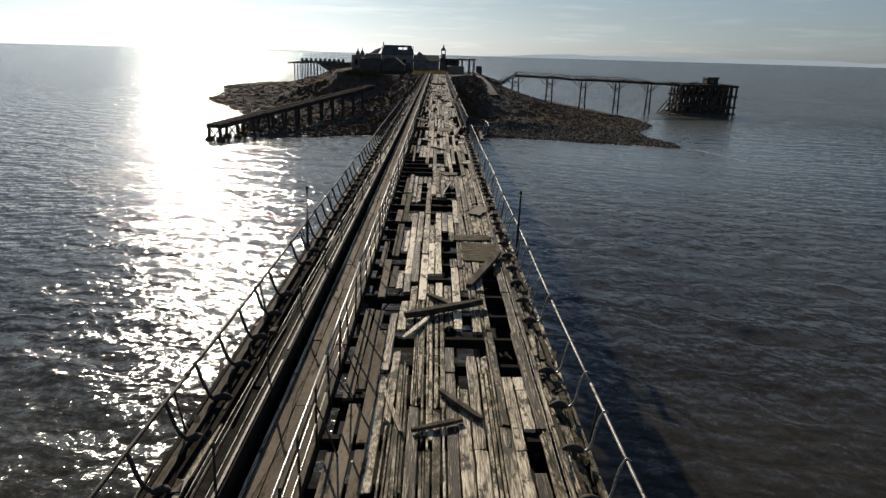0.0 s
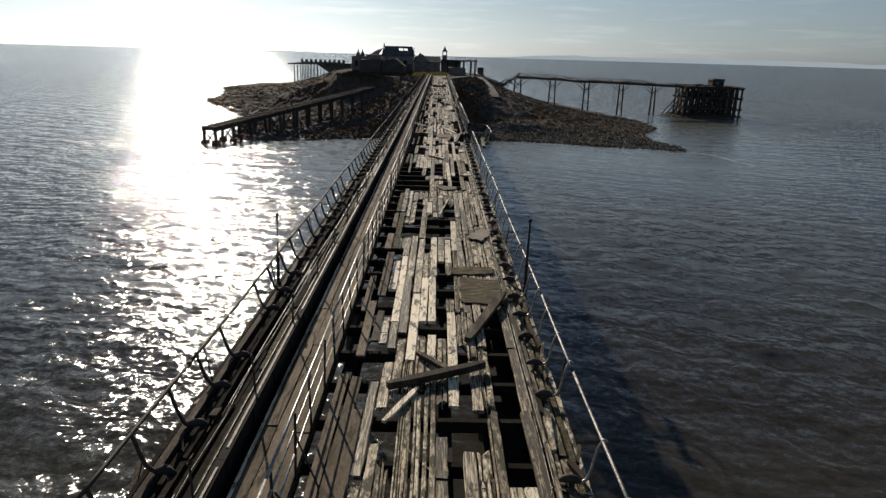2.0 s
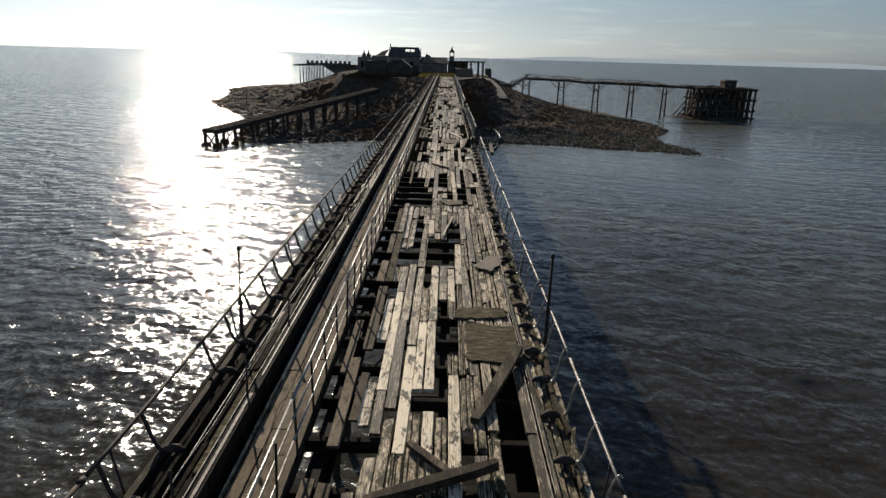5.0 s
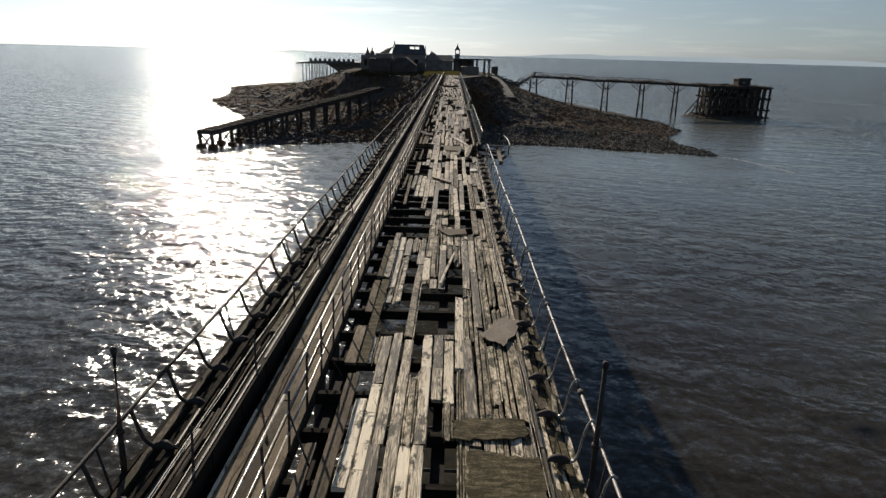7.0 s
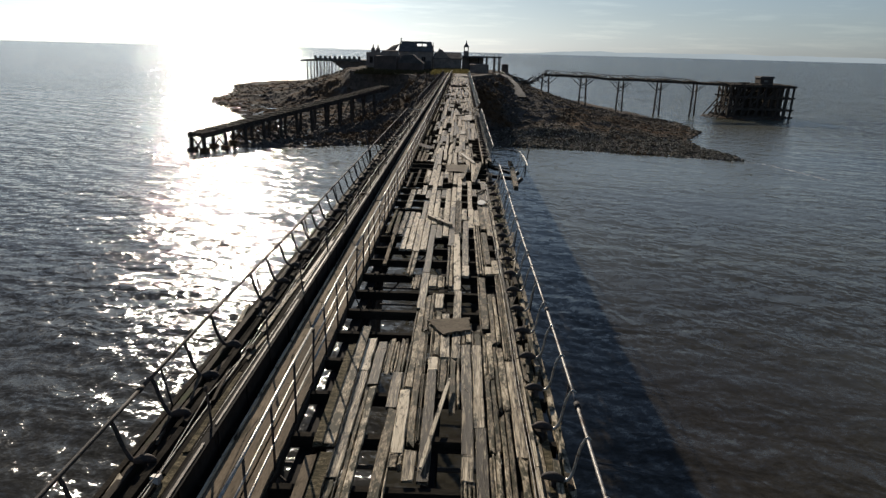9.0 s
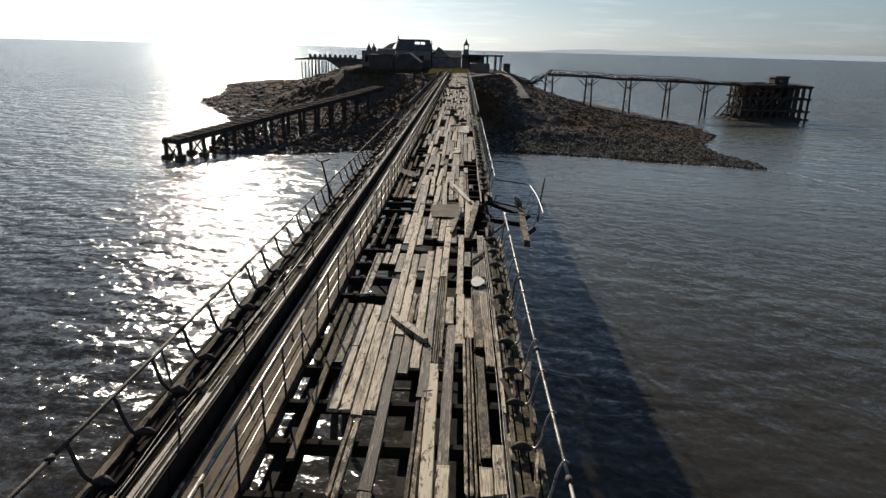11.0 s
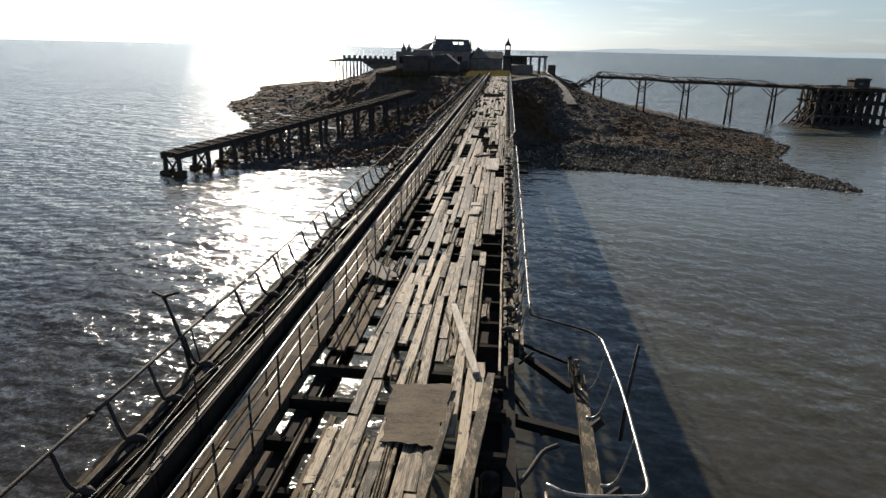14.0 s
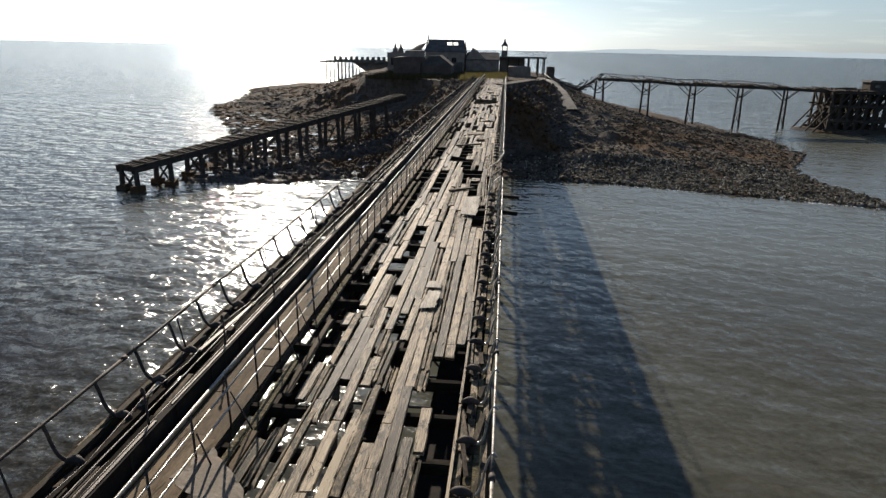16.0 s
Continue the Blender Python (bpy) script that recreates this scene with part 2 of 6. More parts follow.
def rock_material():
    """Wet dark rock with weed and shingle in patches, by the place's own noise."""
    m = material("rock", (0.04, 0.034, 0.029), (0.08, 0.069, 0.059), (0.16, 0.14, 0.12), rough=0.95, spec=0.08, scale=0.28, bump=1.0,
                 fine=2.6, world_space=True, stain=(0.085, 0.052, 0.028), stain_scale=0.09, stain_at=(0.48, 0.58))
    t = m.node_tree
    for nd in t.nodes:
        if nd.type == "BUMP":
            nd.inputs["Distance"].default_value = 0.5
    return m


rock = rock_material()
shingle = material("shingle", (0.022, 0.02, 0.013), (0.062, 0.055, 0.038), (0.34, 0.31, 0.25), rough=0.8, scale=0.8, bump=0.3, spec=0.15,
                   vary=0.42, world_space=True)


def water_material():
    """Silty sea water: brown body colour under a clear rippled surface, with crests running across the wind."""
    m = bpy.data.materials.new("sea_water")
    m.use_nodes = True
    t = m.node_tree
    n, link = t.nodes, t.links.new
    b = n["Principled BSDF"]
    b.inputs["IOR"].default_value = 1.33
    b.inputs["Specular IOR Level"].default_value = 0.31
    b.inputs["Roughness"].default_value = 0.095
    pos = n.new("ShaderNodeNewGeometry").outputs["Position"]

    def noise_at(scale, turn, stretch, detail, rough=0.55):
        mp = n.new("ShaderNodeMapping")
        mp.inputs["Rotation"].default_value = (0, 0, radians(turn))
        mp.inputs["Scale"].default_value = (stretch, 1.0, 1.0)
        link(pos, mp.inputs["Vector"])
        x = n.new("ShaderNodeTexNoise")
        x.inputs["Scale"].default_value = scale
        x.inputs["Detail"].default_value = detail
        x.inputs["Roughness"].default_value = rough
        link(mp.outputs[0], x.inputs["Vector"])
        return x

    # slopes of crossing wave trains and of ripples, added up into one surface normal
    total = None

    def add_slope(vector, by):
        mul = n.new("ShaderNodeVectorMath")
        mul.operation = "MULTIPLY_ADD"
        link(vector, mul.inputs[0])
        mul.inputs[1].default_value = by
        if total:
            link(total, mul.inputs[2])
        else:
            mul.inputs[2].default_value = (0, 0, 0)
        return mul.outputs[0]

    for length, heading, slope, distort in ((7.0, 74, 0.022, 8.0), (3.6, 58, 0.036, 10.0), (2.1, 80, 0.045, 10.0), (1.15, 52, 0.05, 9.0), (0.62, 82, 0.05, 7.0), (0.8, 38, 0.045, 7.0), (1.5, 104, 0.04, 6.0)):
        mp = n.new("ShaderNodeMapping")
        mp.inputs["Rotation"].default_value = (0, 0, -radians(heading))
        link(pos, mp.inputs["Vector"])
        wv = n.new("ShaderNodeTexWave")
        wv.inputs["Scale"].default_value = 0.314 / length
        wv.inputs["Distortion"].default_value = distort
        wv.inputs["Detail"].default_value = 2.5
        wv.inputs["Detail Scale"].default_value = 1.3 / length * 1.6
        wv.inputs["Detail Roughness"].default_value = 0.6
        link(mp.outputs[0], wv.inputs["Vector"])
        sub = n.new("ShaderNodeMath")
        sub.operation = "MULTIPLY_ADD"
        sub.inputs[1].default_value, sub.inputs[2].default_value = 2.0, -1.0
        link(wv.outputs["Fac"], sub.inputs[0])
        cx = n.new("ShaderNodeCombineXYZ")
        for i in range(3):
            link(sub.outputs[0], cx.inputs[i])
        total = add_slope(cx.outputs[0], (math.cos(radians(heading)) * slope * 1.12, math.sin(radians(heading)) * slope * 1.12, 0.0))
    for scale, amount in ((0.9, 0.25), (2.4, 0.27), (7.0, 0.35), (17.0, 0.31)):
        tex = noise_at(scale, 20, 0.6, 3)
        sub = n.new("ShaderNodeVectorMath")
        sub.operation = "SUBTRACT"
        link(tex.outputs["Color"], sub.inputs[0])
        sub.inputs[1].default_value = (0.5, 0.5, 0.5)
        total = add_slope(sub.outputs[0], (amount * 1.75, amount * 1.12, 0.0))
    # gusts roughen the water in patches
    gust = n.new("ShaderNodeMapRange")
    gust.inputs["From Min"].default_value, gust.inputs["From Max"].default_value = 0.3, 0.7
    gust.inputs["To Min"].default_value, gust.inputs["To Max"].default_value = 0.65, 1.3
    link(noise_at(0.09, 25, 0.45, 3).outputs[0], gust.inputs["Value"])
    rough_water = n.new("ShaderNodeVectorMath")
    rough_water.operation = "SCALE"
    # the swell leans: its steep faces look back along the pier
    lean = n.new("ShaderNodeVectorMath")
    lean.operation = "MULTIPLY_ADD"
    lean.inputs[1].default_value = (-0.02, -0.075, 0.0)
    link(total, lean.inputs[2])
    apart_y = n.new("ShaderNodeSeparateXYZ")
    link(pos, apart_y.inputs[0])
    steeper = n.new("ShaderNodeMapRange")   # only the near faces of far waves are seen
    steeper.inputs["From Min"].default_value, steeper.inputs["From Max"].default_value = 20.0, 260.0
    steeper.inputs["To Min"].default_value, steeper.inputs["To Max"].default_value = 0.22, 1.25
    link(apart_y.outputs["Y"], steeper.inputs["Value"])
    link(steeper.outputs[0], lean.inputs[0])
    link(lean.outputs[0], rough_water.inputs[0])
    # calmer water in the lee of the island
    lee = n.new("ShaderNodeVectorMath")
    lee.operation = "DISTANCE"
    lee.inputs[1].default_value = (45, 112, SEA)
    link(pos, lee.inputs[0])
    calm = n.new("ShaderNodeMapRange")
    calm.inputs["From Min"].default_value, calm.inputs["From Max"].default_value = 25.0, 80.0
    calm.inputs["To Min"].default_value, calm.inputs["To Max"].default_value = 0.40, 1.0
    link(lee.outputs["Value"], calm.inputs["Value"])
    off_pier = n.new("ShaderNodeMath")
    off_pier.operation = "SUBTRACT"
    off_pier.inputs[1].default_value = 17.0
    apart = n.new("ShaderNodeMath")
    apart.operation = "ABSOLUTE"
    link(off_pier.outputs[0], apart.inputs[0])
    shelter = n.new("ShaderNodeMapRange")   # and beside the pier
    shelter.inputs["From Min"].default_value, shelter.inputs["From Max"].default_value = 10.0, 26.0
    shelter.inputs["To Min"].default_value, shelter.inputs["To Max"].default_value = 0.7, 1.0
    link(apart.outputs[0], shelter.inputs["Value"])
    quiet = n.new("ShaderNodeMath")
    quiet.operation = "MINIMUM"
    link(calm.outputs[0], quiet.inputs[0])
    link(shelter.outputs[0], quiet.inputs[1])
    along = n.new("ShaderNodeSeparateXYZ")
    link(pos, along.inputs[0])
    link(along.outputs["X"], off_pier.inputs[0])
    both = n.new("ShaderNodeMath")
    both.operation = "MULTIPLY"
    link(gust.outputs[0], both.inputs[0])
    open_sea = n.new("ShaderNodeMapRange")   # rougher out in the open channel
    open_sea.inputs["From Min"].default_value, open_sea.inputs["From Max"].default_value = 35.0, 90.0
    open_sea.inputs["To Min"].default_value, open_sea.inputs["To Max"].default_value = 1.0, 1.6
    link(along.outputs["X"], open_sea.inputs["Value"])
    swell = n.new("ShaderNodeMath")
    swell.operation = "MULTIPLY"
    link(quiet.outputs[0], swell.inputs[0])
    link(open_sea.outputs[0], swell.inputs[1])
    link(swell.outputs[0], both.inputs[1])
    link(both.outputs[0], rough_water.inputs["Scale"])
    upward = n.new("ShaderNodeVectorMath")
    upward.operation = "ADD"
    upward.inputs[1].default_value = (0, 0, 1)
    link(rough_water.outputs[0], upward.inputs[0])
    total = upward.outputs[0]
    nrm = n.new("ShaderNodeVectorMath")
    nrm.operation = "NORMALIZE"
    link(total, nrm.inputs[0])
    link(nrm.outputs[0], b.inputs["Normal"])
    # body colour turns paler towards the island, in drifting clouds
    sep = n.new("ShaderNodeSeparateXYZ")
    link(pos, sep.inputs[0])
    shoreward = n.new("ShaderNodeMapRange")
    shoreward.inputs["From Min"].default_value, shoreward.inputs["From Max"].default_value = 48.0, 140.0
    slant = n.new("ShaderNodeMath")
    slant.operation = "MULTIPLY_ADD"
    slant.inputs[1].default_value = 1.0
    seaward = n.new("ShaderNodeMath")
    seaward.operation = "MINIMUM"
    seaward.inputs[1].default_value = 0.0
    link(sep.outputs["X"], seaward.inputs[0])
    link(seaward.outputs[0], slant.inputs[0])
    link(sep.outputs["Y"], slant.inputs[2])
    channel = n.new("ShaderNodeMapRange")   # darker again beyond the spit
    channel.inputs["From Min"].default_value, channel.inputs["From Max"].default_value = 40.0, 110.0
    channel.inputs["To Min"].default_value, channel.inputs["To Max"].default_value = 0.0, 130.0
    link(sep.outputs["X"], channel.inputs["Value"])
    less = n.new("ShaderNodeMath")
    less.operation = "SUBTRACT"
    link(slant.outputs[0], less.inputs[0])
    link(channel.outputs[0], less.inputs[1])
    link(less.outputs[0], shoreward.inputs["Value"])
    cloud = n.new("ShaderNodeMath")
    cloud.operation = "MULTIPLY_ADD"
    cloud.inputs[1].default_value = 0.9
    link(noise_at(0.035, 30, 0.6, 4).outputs[0], cloud.inputs[0])
    shift = n.new("ShaderNodeMath")
    shift.operation = "SUBTRACT"
    link(shoreward.outputs[0], shift.inputs[0])
    shift.inputs[1].default_value = 0.45
    link(shift.outputs[0], cloud.inputs[2])
    ramp = n.new("ShaderNodeValToRGB")
    e = ramp.color_ramp.elements
    e[0].position, e[0].color = 0.0, (0.030, 0.026, 0.019, 1)
    e[1].position, e[1].color = 0.85, (0.108, 0.108, 0.08, 1)
    inshore = n.new("ShaderNodeMapRange")
    inshore.inputs["From Min"].default_value, inshore.inputs["From Max"].default_value = -6.0, 12.0
    inshore.inputs["To Min"].default_value, inshore.inputs["To Max"].default_value = 0.1, 0.13
    link(sep.outputs["X"], inshore.inputs["Value"])
    body_tone = n.new("ShaderNodeMath")
    link(cloud.outputs[0], body_tone.inputs[0])
    link(inshore.outputs[0], body_tone.inputs[1])
    link(body_tone.outputs[0], ramp.inputs[0])
    link(ramp.outputs[0], b.inputs["Base Color"])
    return m


sea_water = water_material()


# ---- builders ----
def thing(name, label, category, group="", kind="", at=(0, 0, 0)):
    ob = new(name)
    ob.empty_display_size = 0.2
    ob.location = at
    return tagged(ob, label, category, group, kind)


def link_mesh(name, me, mat, parent=None, label=""):
    if mat and not me.materials:
        me.materials.append(mat)
    ob = new(name, me)
    if parent:
        ob.parent = parent
    if label:
        ob["label"] = label
    return ob


def part(name, bm, mat, parent=None, label="", smooth=False):
    """One bmesh as ONE mesh object under a thing or a part."""
    me = bpy.data.meshes.new(name)
    bmesh.ops.recalc_face_normals(bm, faces=bm.faces)
    bm.to_mesh(me)
    bm.free()
    if smooth:
        for f in me.polygons:
            f.use_smooth = True
    return link_mesh(name, me, mat, parent, label)


def box(bm, lo, hi, jag=0.0, rng=random):
    """A box between two corners, its corners knocked about by jag."""
    vs = []
    for z in (lo[2], hi[2]):
        for x, y in ((lo[0], lo[1]), (hi[0], lo[1]), (hi[0], hi[1]), (lo[0], hi[1])):
            vs.append(bm.verts.new((x + rng.uniform(-jag, jag), y + rng.uniform(-jag, jag), z + rng.uniform(-jag, jag))))
    for q in ((0, 3, 2, 1), (4, 5, 6, 7), (0, 1, 5, 4), (1, 2, 6, 5), (2, 3, 7, 6), (3, 0, 4, 7)):
        bm.faces.new([vs[i] for i in q])
    return vs


def bar(bm, a, b, w, h=None, jag=0.0):
    """A squared timber or joist from a to b, w wide and h deep."""
    a, b = Vector(a), Vector(b)
    h = h or w
    way = (b - a).normalized()
    side = way.cross(Vector((0, 0, 1)))
    if side.length < 1e-3:
        side = Vector((1, 0, 0))
    side.normalize()
    up = side.cross(way)
    ring = []
    for p in (a, b):
        ring.append([bm.verts.new(p + side * sx * w / 2 + up * sz * h / 2 + way * random.uniform(-jag, jag))
                     for sx, sz in ((-1, -1), (1, -1), (1, 1), (-1, 1))])
    for i in range(4):
        bm.faces.new((ring[0][i], ring[0][(i + 1) % 4], ring[1][(i + 1) % 4], ring[1][i]))
    bm.faces.new(ring[0][::-1])
    bm.faces.new(ring[1])


def tube(bm, points, radii, sides=7):
    """A round bar along points; radii is one radius or one for each point."""
    pts = [Vector(p) for p in points]
    if not hasattr(radii, "__len__"):
        radii = [radii] * len(pts)
    rings = []
    for i, p in enumerate(pts):
        way = (pts[min(i + 1, len(pts) - 1)] - pts[max(i - 1, 0)]).normalized()
        side = way.cross(Vector((0, 0, 1)))
        if side.length < 0.05:
            side = way.cross(Vector((0, 1, 0)))
        side.normalize()
        up = side.cross(way)
        rings.append([bm.verts.new(p + (side * math.cos(k * math.tau / sides) + up * math.sin(k * math.tau / sides)) * radii[i])
                      for k in range(sides)])
    for r0, r1 in zip(rings, rings[1:]):
        for k in range(sides):
            bm.faces.new((r0[k], r0[(k + 1) % sides], r1[(k + 1) % sides], r1[k]))
    bm.faces.new(rings[0][::-1])
    bm.faces.new(rings[-1])


def curve_points(ctrl, steps=5):
    """Points on a smooth line through ctrl."""
    c = [Vector(p) for p in ctrl]
    c = [c[0] * 2 - c[1]] + c + [c[-1] * 2 - c[-2]]
    out = []
    for i in range(1, len(c) - 2):
        for s in range(steps):
            u = s / steps
            p0, p1, p2, p3 = c[i - 1:i + 3]
            out.append(0.5 * (2 * p1 + (p2 - p0) * u + (2 * p0 - 5 * p1 + 4 * p2 - p3) * u * u + (3 * p1 - p0 - 3 * p2 + p3) * u ** 3))
    out.append(c[-2])
    return out


def bar_part(name, a, b, w, h, mat, parent, label="", jag=0.0):
    bm = bmesh.new()
    bar(bm, a, b, w, h, jag)
    return part(name, bm, mat, parent, label)


def tube_part(name, points, r, mat, parent, label="", sides=7):
    bm = bmesh.new()
    tube(bm, points, r, sides)
    return part(name, bm, mat, parent, label, smooth=True)


# ---- sea and distance ----
def spaced(lo, hi, step, reach):
    """Even steps between lo and hi, then ever wider ones out to reach."""
    inner = np.arange(lo, hi + step, step)
    grow, d = [], step
    while not grow or grow[-1] < reach:
        d *= 1.16
        grow.append((grow[-1] if grow else 0.0) + d)
    grow = np.array(grow)
    return np.concatenate([lo - grow[::-1], inner, inner[-1] + grow])


def sea_sheet():
    """One sheet to the horizon; round the pier it carries real wind waves, which die away outwards."""
    xs, ys = spaced(-36.0, 54.0, 0.33, 4800.0), spaced(0.0, 138.0, 0.33, 4800.0)
    gx, gy = np.meshgrid(xs, ys)
    rng = np.random.default_rng(29)
    h = np.zeros_like(gx)
    for k in range(46):
        length = 1.3 * (6.5 / 1.3) ** rng.random()
        way = radians(72 + rng.normal(0, 24))
        slope = 0.035 * (length / 2.5) ** 0.15
        # bend and bunch the crests a little
        bend = 0.9 * np.sin(gx * 0.11 + k) + 0.9 * np.sin(gy * 0.083 + 2.1 * k)
        h += slope * length / math.tau * np.sin(math.tau / length * (math.cos(way) * gx + math.sin(way) * gy) + rng.uniform(0, math.tau) + bend)
    edge = np.minimum.reduce([np.clip((gx + 36) / 12, 0, 1), np.clip((54 - gx) / 12, 0, 1), np.clip((gy + 4) / 8, 0, 1), np.clip((138 - gy) / 14, 0, 1)])
    lee = np.clip((np.hypot(gx - 45, gy - 112) - 18) / 50, 0.3, 1)
    h *= edge * lee
    w = len(xs)
    j, i = np.meshgrid(np.arange(len(ys) - 1), np.arange(w - 1), indexing="ij")
    a = (j * w + i).ravel()
    me = bpy.data.meshes.new("water")
    me.from_pydata(np.stack([gx.ravel(), gy.ravel(), h.ravel()], 1).tolist(), [], np.stack([a, a + 1, a + 1 + w, a + w], 1).tolist())
    me.shade_smooth()
    return link_mesh("water", me, sea_water)


sea = sea_sheet()
sea.location = (0, 0, SEA)
tagged(sea, "silty brown sea with small wind ripples and sun glitter", "sea", kind="structure")


def hills(name, a0, a1, dist, top, seed, label, tint):
    """A low coast between two bearings (degrees to the right of the pier's line), self-lit in a painted haze colour."""
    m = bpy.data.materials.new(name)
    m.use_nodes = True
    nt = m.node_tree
    # the land glows evenly; distance haze is put into this emission colour
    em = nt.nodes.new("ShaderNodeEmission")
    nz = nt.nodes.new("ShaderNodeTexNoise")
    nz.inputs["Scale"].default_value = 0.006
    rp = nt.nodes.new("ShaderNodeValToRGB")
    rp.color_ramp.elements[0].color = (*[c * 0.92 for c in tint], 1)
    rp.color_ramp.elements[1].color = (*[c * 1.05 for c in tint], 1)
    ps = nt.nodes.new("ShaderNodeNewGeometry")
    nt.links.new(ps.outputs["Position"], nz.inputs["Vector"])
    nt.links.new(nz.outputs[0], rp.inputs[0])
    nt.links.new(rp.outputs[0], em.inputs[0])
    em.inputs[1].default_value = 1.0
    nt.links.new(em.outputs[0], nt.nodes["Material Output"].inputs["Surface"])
    b = bmesh.new()
    rows = []
    steps = 90
    for i in range(steps + 1):
        u = i / steps
        a = radians(a0 + (a1 - a0) * u)
        fade = min(1, u * 5, (1 - u) * 5)
        h = top * fade * (0.46 + 0.16 * noise.noise((u * 6, seed, 0)) + 0.15 * noise.noise((u * 17, seed, 2)) + 0.06 * noise.noise((u * 70, seed, 5)))
        front = Vector((math.sin(a) * dist, math.cos(a) * dist, SEA))
        rows.append([b.verts.new(front), b.verts.new(front * 1.01 + Vector((0, 0, max(h, 1) * 0.6))),
                     b.verts.new(front * 1.03 + Vector((0, 0, max(h, 1)))), b.verts.new(front * 1.06)])
    for r0, r1 in zip(rows, rows[1:]):
        for k in range(3):
            b.faces.new((r0[k], r1[k], r1[k + 1], r0[k + 1]))
    return tagged(part(name, b, m), label, "coast", kind="structure")


# last argument: glow colour standing in for haze over the land
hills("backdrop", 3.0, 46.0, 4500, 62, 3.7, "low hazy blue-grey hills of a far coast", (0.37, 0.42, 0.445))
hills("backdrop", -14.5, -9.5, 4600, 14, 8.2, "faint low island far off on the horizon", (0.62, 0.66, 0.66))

# ---- island ----
SHORE = [(-2, 136), (5, 136), (18, 134), (31, 130), (41, 127), (47, 125.5), (47.5, 130), (45, 141), (47, 152), (55, 168), (55, 185),
         (51, 205), (46, 235), (40, 262), (24, 300), (-10, 330), (-50, 345), (-85, 340), (-94, 302), (-78, 255), (-74, 222), (-64, 200),
         (-52, 180), (-45, 160), (-40, 140), (-36, 126), (-24, 127.5), (-14, 133.5)]
PLATEAU = [(-5, 160), (3.5, 158), (9, 176), (13, 196), (14, 240), (6, 270), (-15, 285), (-33, 276), (-34, 240), (-31, 222), (-28, 212), (-14, 198), (-9, 180)]


def gap_to(poly, x, y):
    """Distance to a polygon's edge and whether each point is inside it."""
    d, inside = np.full(x.shape, 1e9), np.zeros(x.shape, bool)
    for (ax, ay), (bx, by) in zip(poly, poly[1:] + poly[:1]):
        ex, ey = bx - ax, by - ay
        u = np.clip(((x - ax) * ex + (y - ay) * ey) / (ex * ex + ey * ey), 0, 1)
        d = np.minimum(d, np.hypot(x - ax - u * ex, y - ay - u * ey))
        cross = ((ay > y) != (by > y)) & (x < (bx - ax) * (y - ay) / ((by - ay) or 1e-9) + ax)
        inside ^= cross
    return d, inside


def land_height(x, y):
    """Ground height of the island, without the roughness of its rock."""
    x, y = np.asarray(x, float), np.asarray(y, float)
    ds, ins = gap_to(SHORE, x, y)
    dp, top = gap_to(PLATEAU, x, y)
    u = ds / (ds + dp + 1e-6)
    left = np.clip((-2 - x) / 6, 0, 1) * np.clip((212 - y) / 14, 0, 1)
    h = SEA + (-0.9 - SEA) * u ** (1.8 + 3.6 * left)
    h = np.where(top, -0.9, h)
    return np.where(ins, h + 0.12, SEA - 0.15 - 0.12 * ds)


def rough_height(x, y, h):
    """Ledges and boulders laid over the plain height."""
    amount = min(1.0, max(0.0, (h - SEA + 1.0) / 3.0))
    if h > -1.0:
        amount = 0.15
    n1 = noise.fractal((x * 0.09, y * 0.09, 1.3), 0.8, 2.1, 5)
    n2 = noise.ridged_multi_fractal((x * 0.16, y * 0.2, 4.0), 0.9, 2.0, 4, 1.0, 2.0) - 1.2
    side = 1.0 if x > 0 else 1.5
    return h + side * (amount * (0.6 * n1 + 0.35 * n2) + 0.16 * noise.noise((x * 0.9, y * 0.9, 7.0)) + 0.12 * noise.noise((x * 0.45, y * 0.3, 3.0)))


def island():
    xs = np.concatenate([np.arange(-110, -52, 2.0), np.arange(-52, 62, 0.8)])
    ys = np.concatenate([np.arange(117, 205, 0.8), np.arange(205, 360, 2.4)])
    gx, gy = np.meshgrid(xs, ys)
    base = land_height(gx, gy)
    verts = [(float(x), float(y), rough_height(float(x), float(y), float(h)))
             for x, y, h in zip(gx.ravel(), gy.ravel(), base.ravel())]
    w = len(xs)
    faces = [(j * w + i, j * w + i + 1, (j + 1) * w + i + 1, (j + 1) * w + i) for j in range(len(ys) - 1) for i in range(w - 1)]
    me = bpy.data.meshes.new("ground")
    me.from_pydata(verts, [], faces)
    ob = link_mesh("ground", me, rock)
    return tagged(ob, "dark wet rocky tidal island with brown weed", "island", kind="structure")


island()


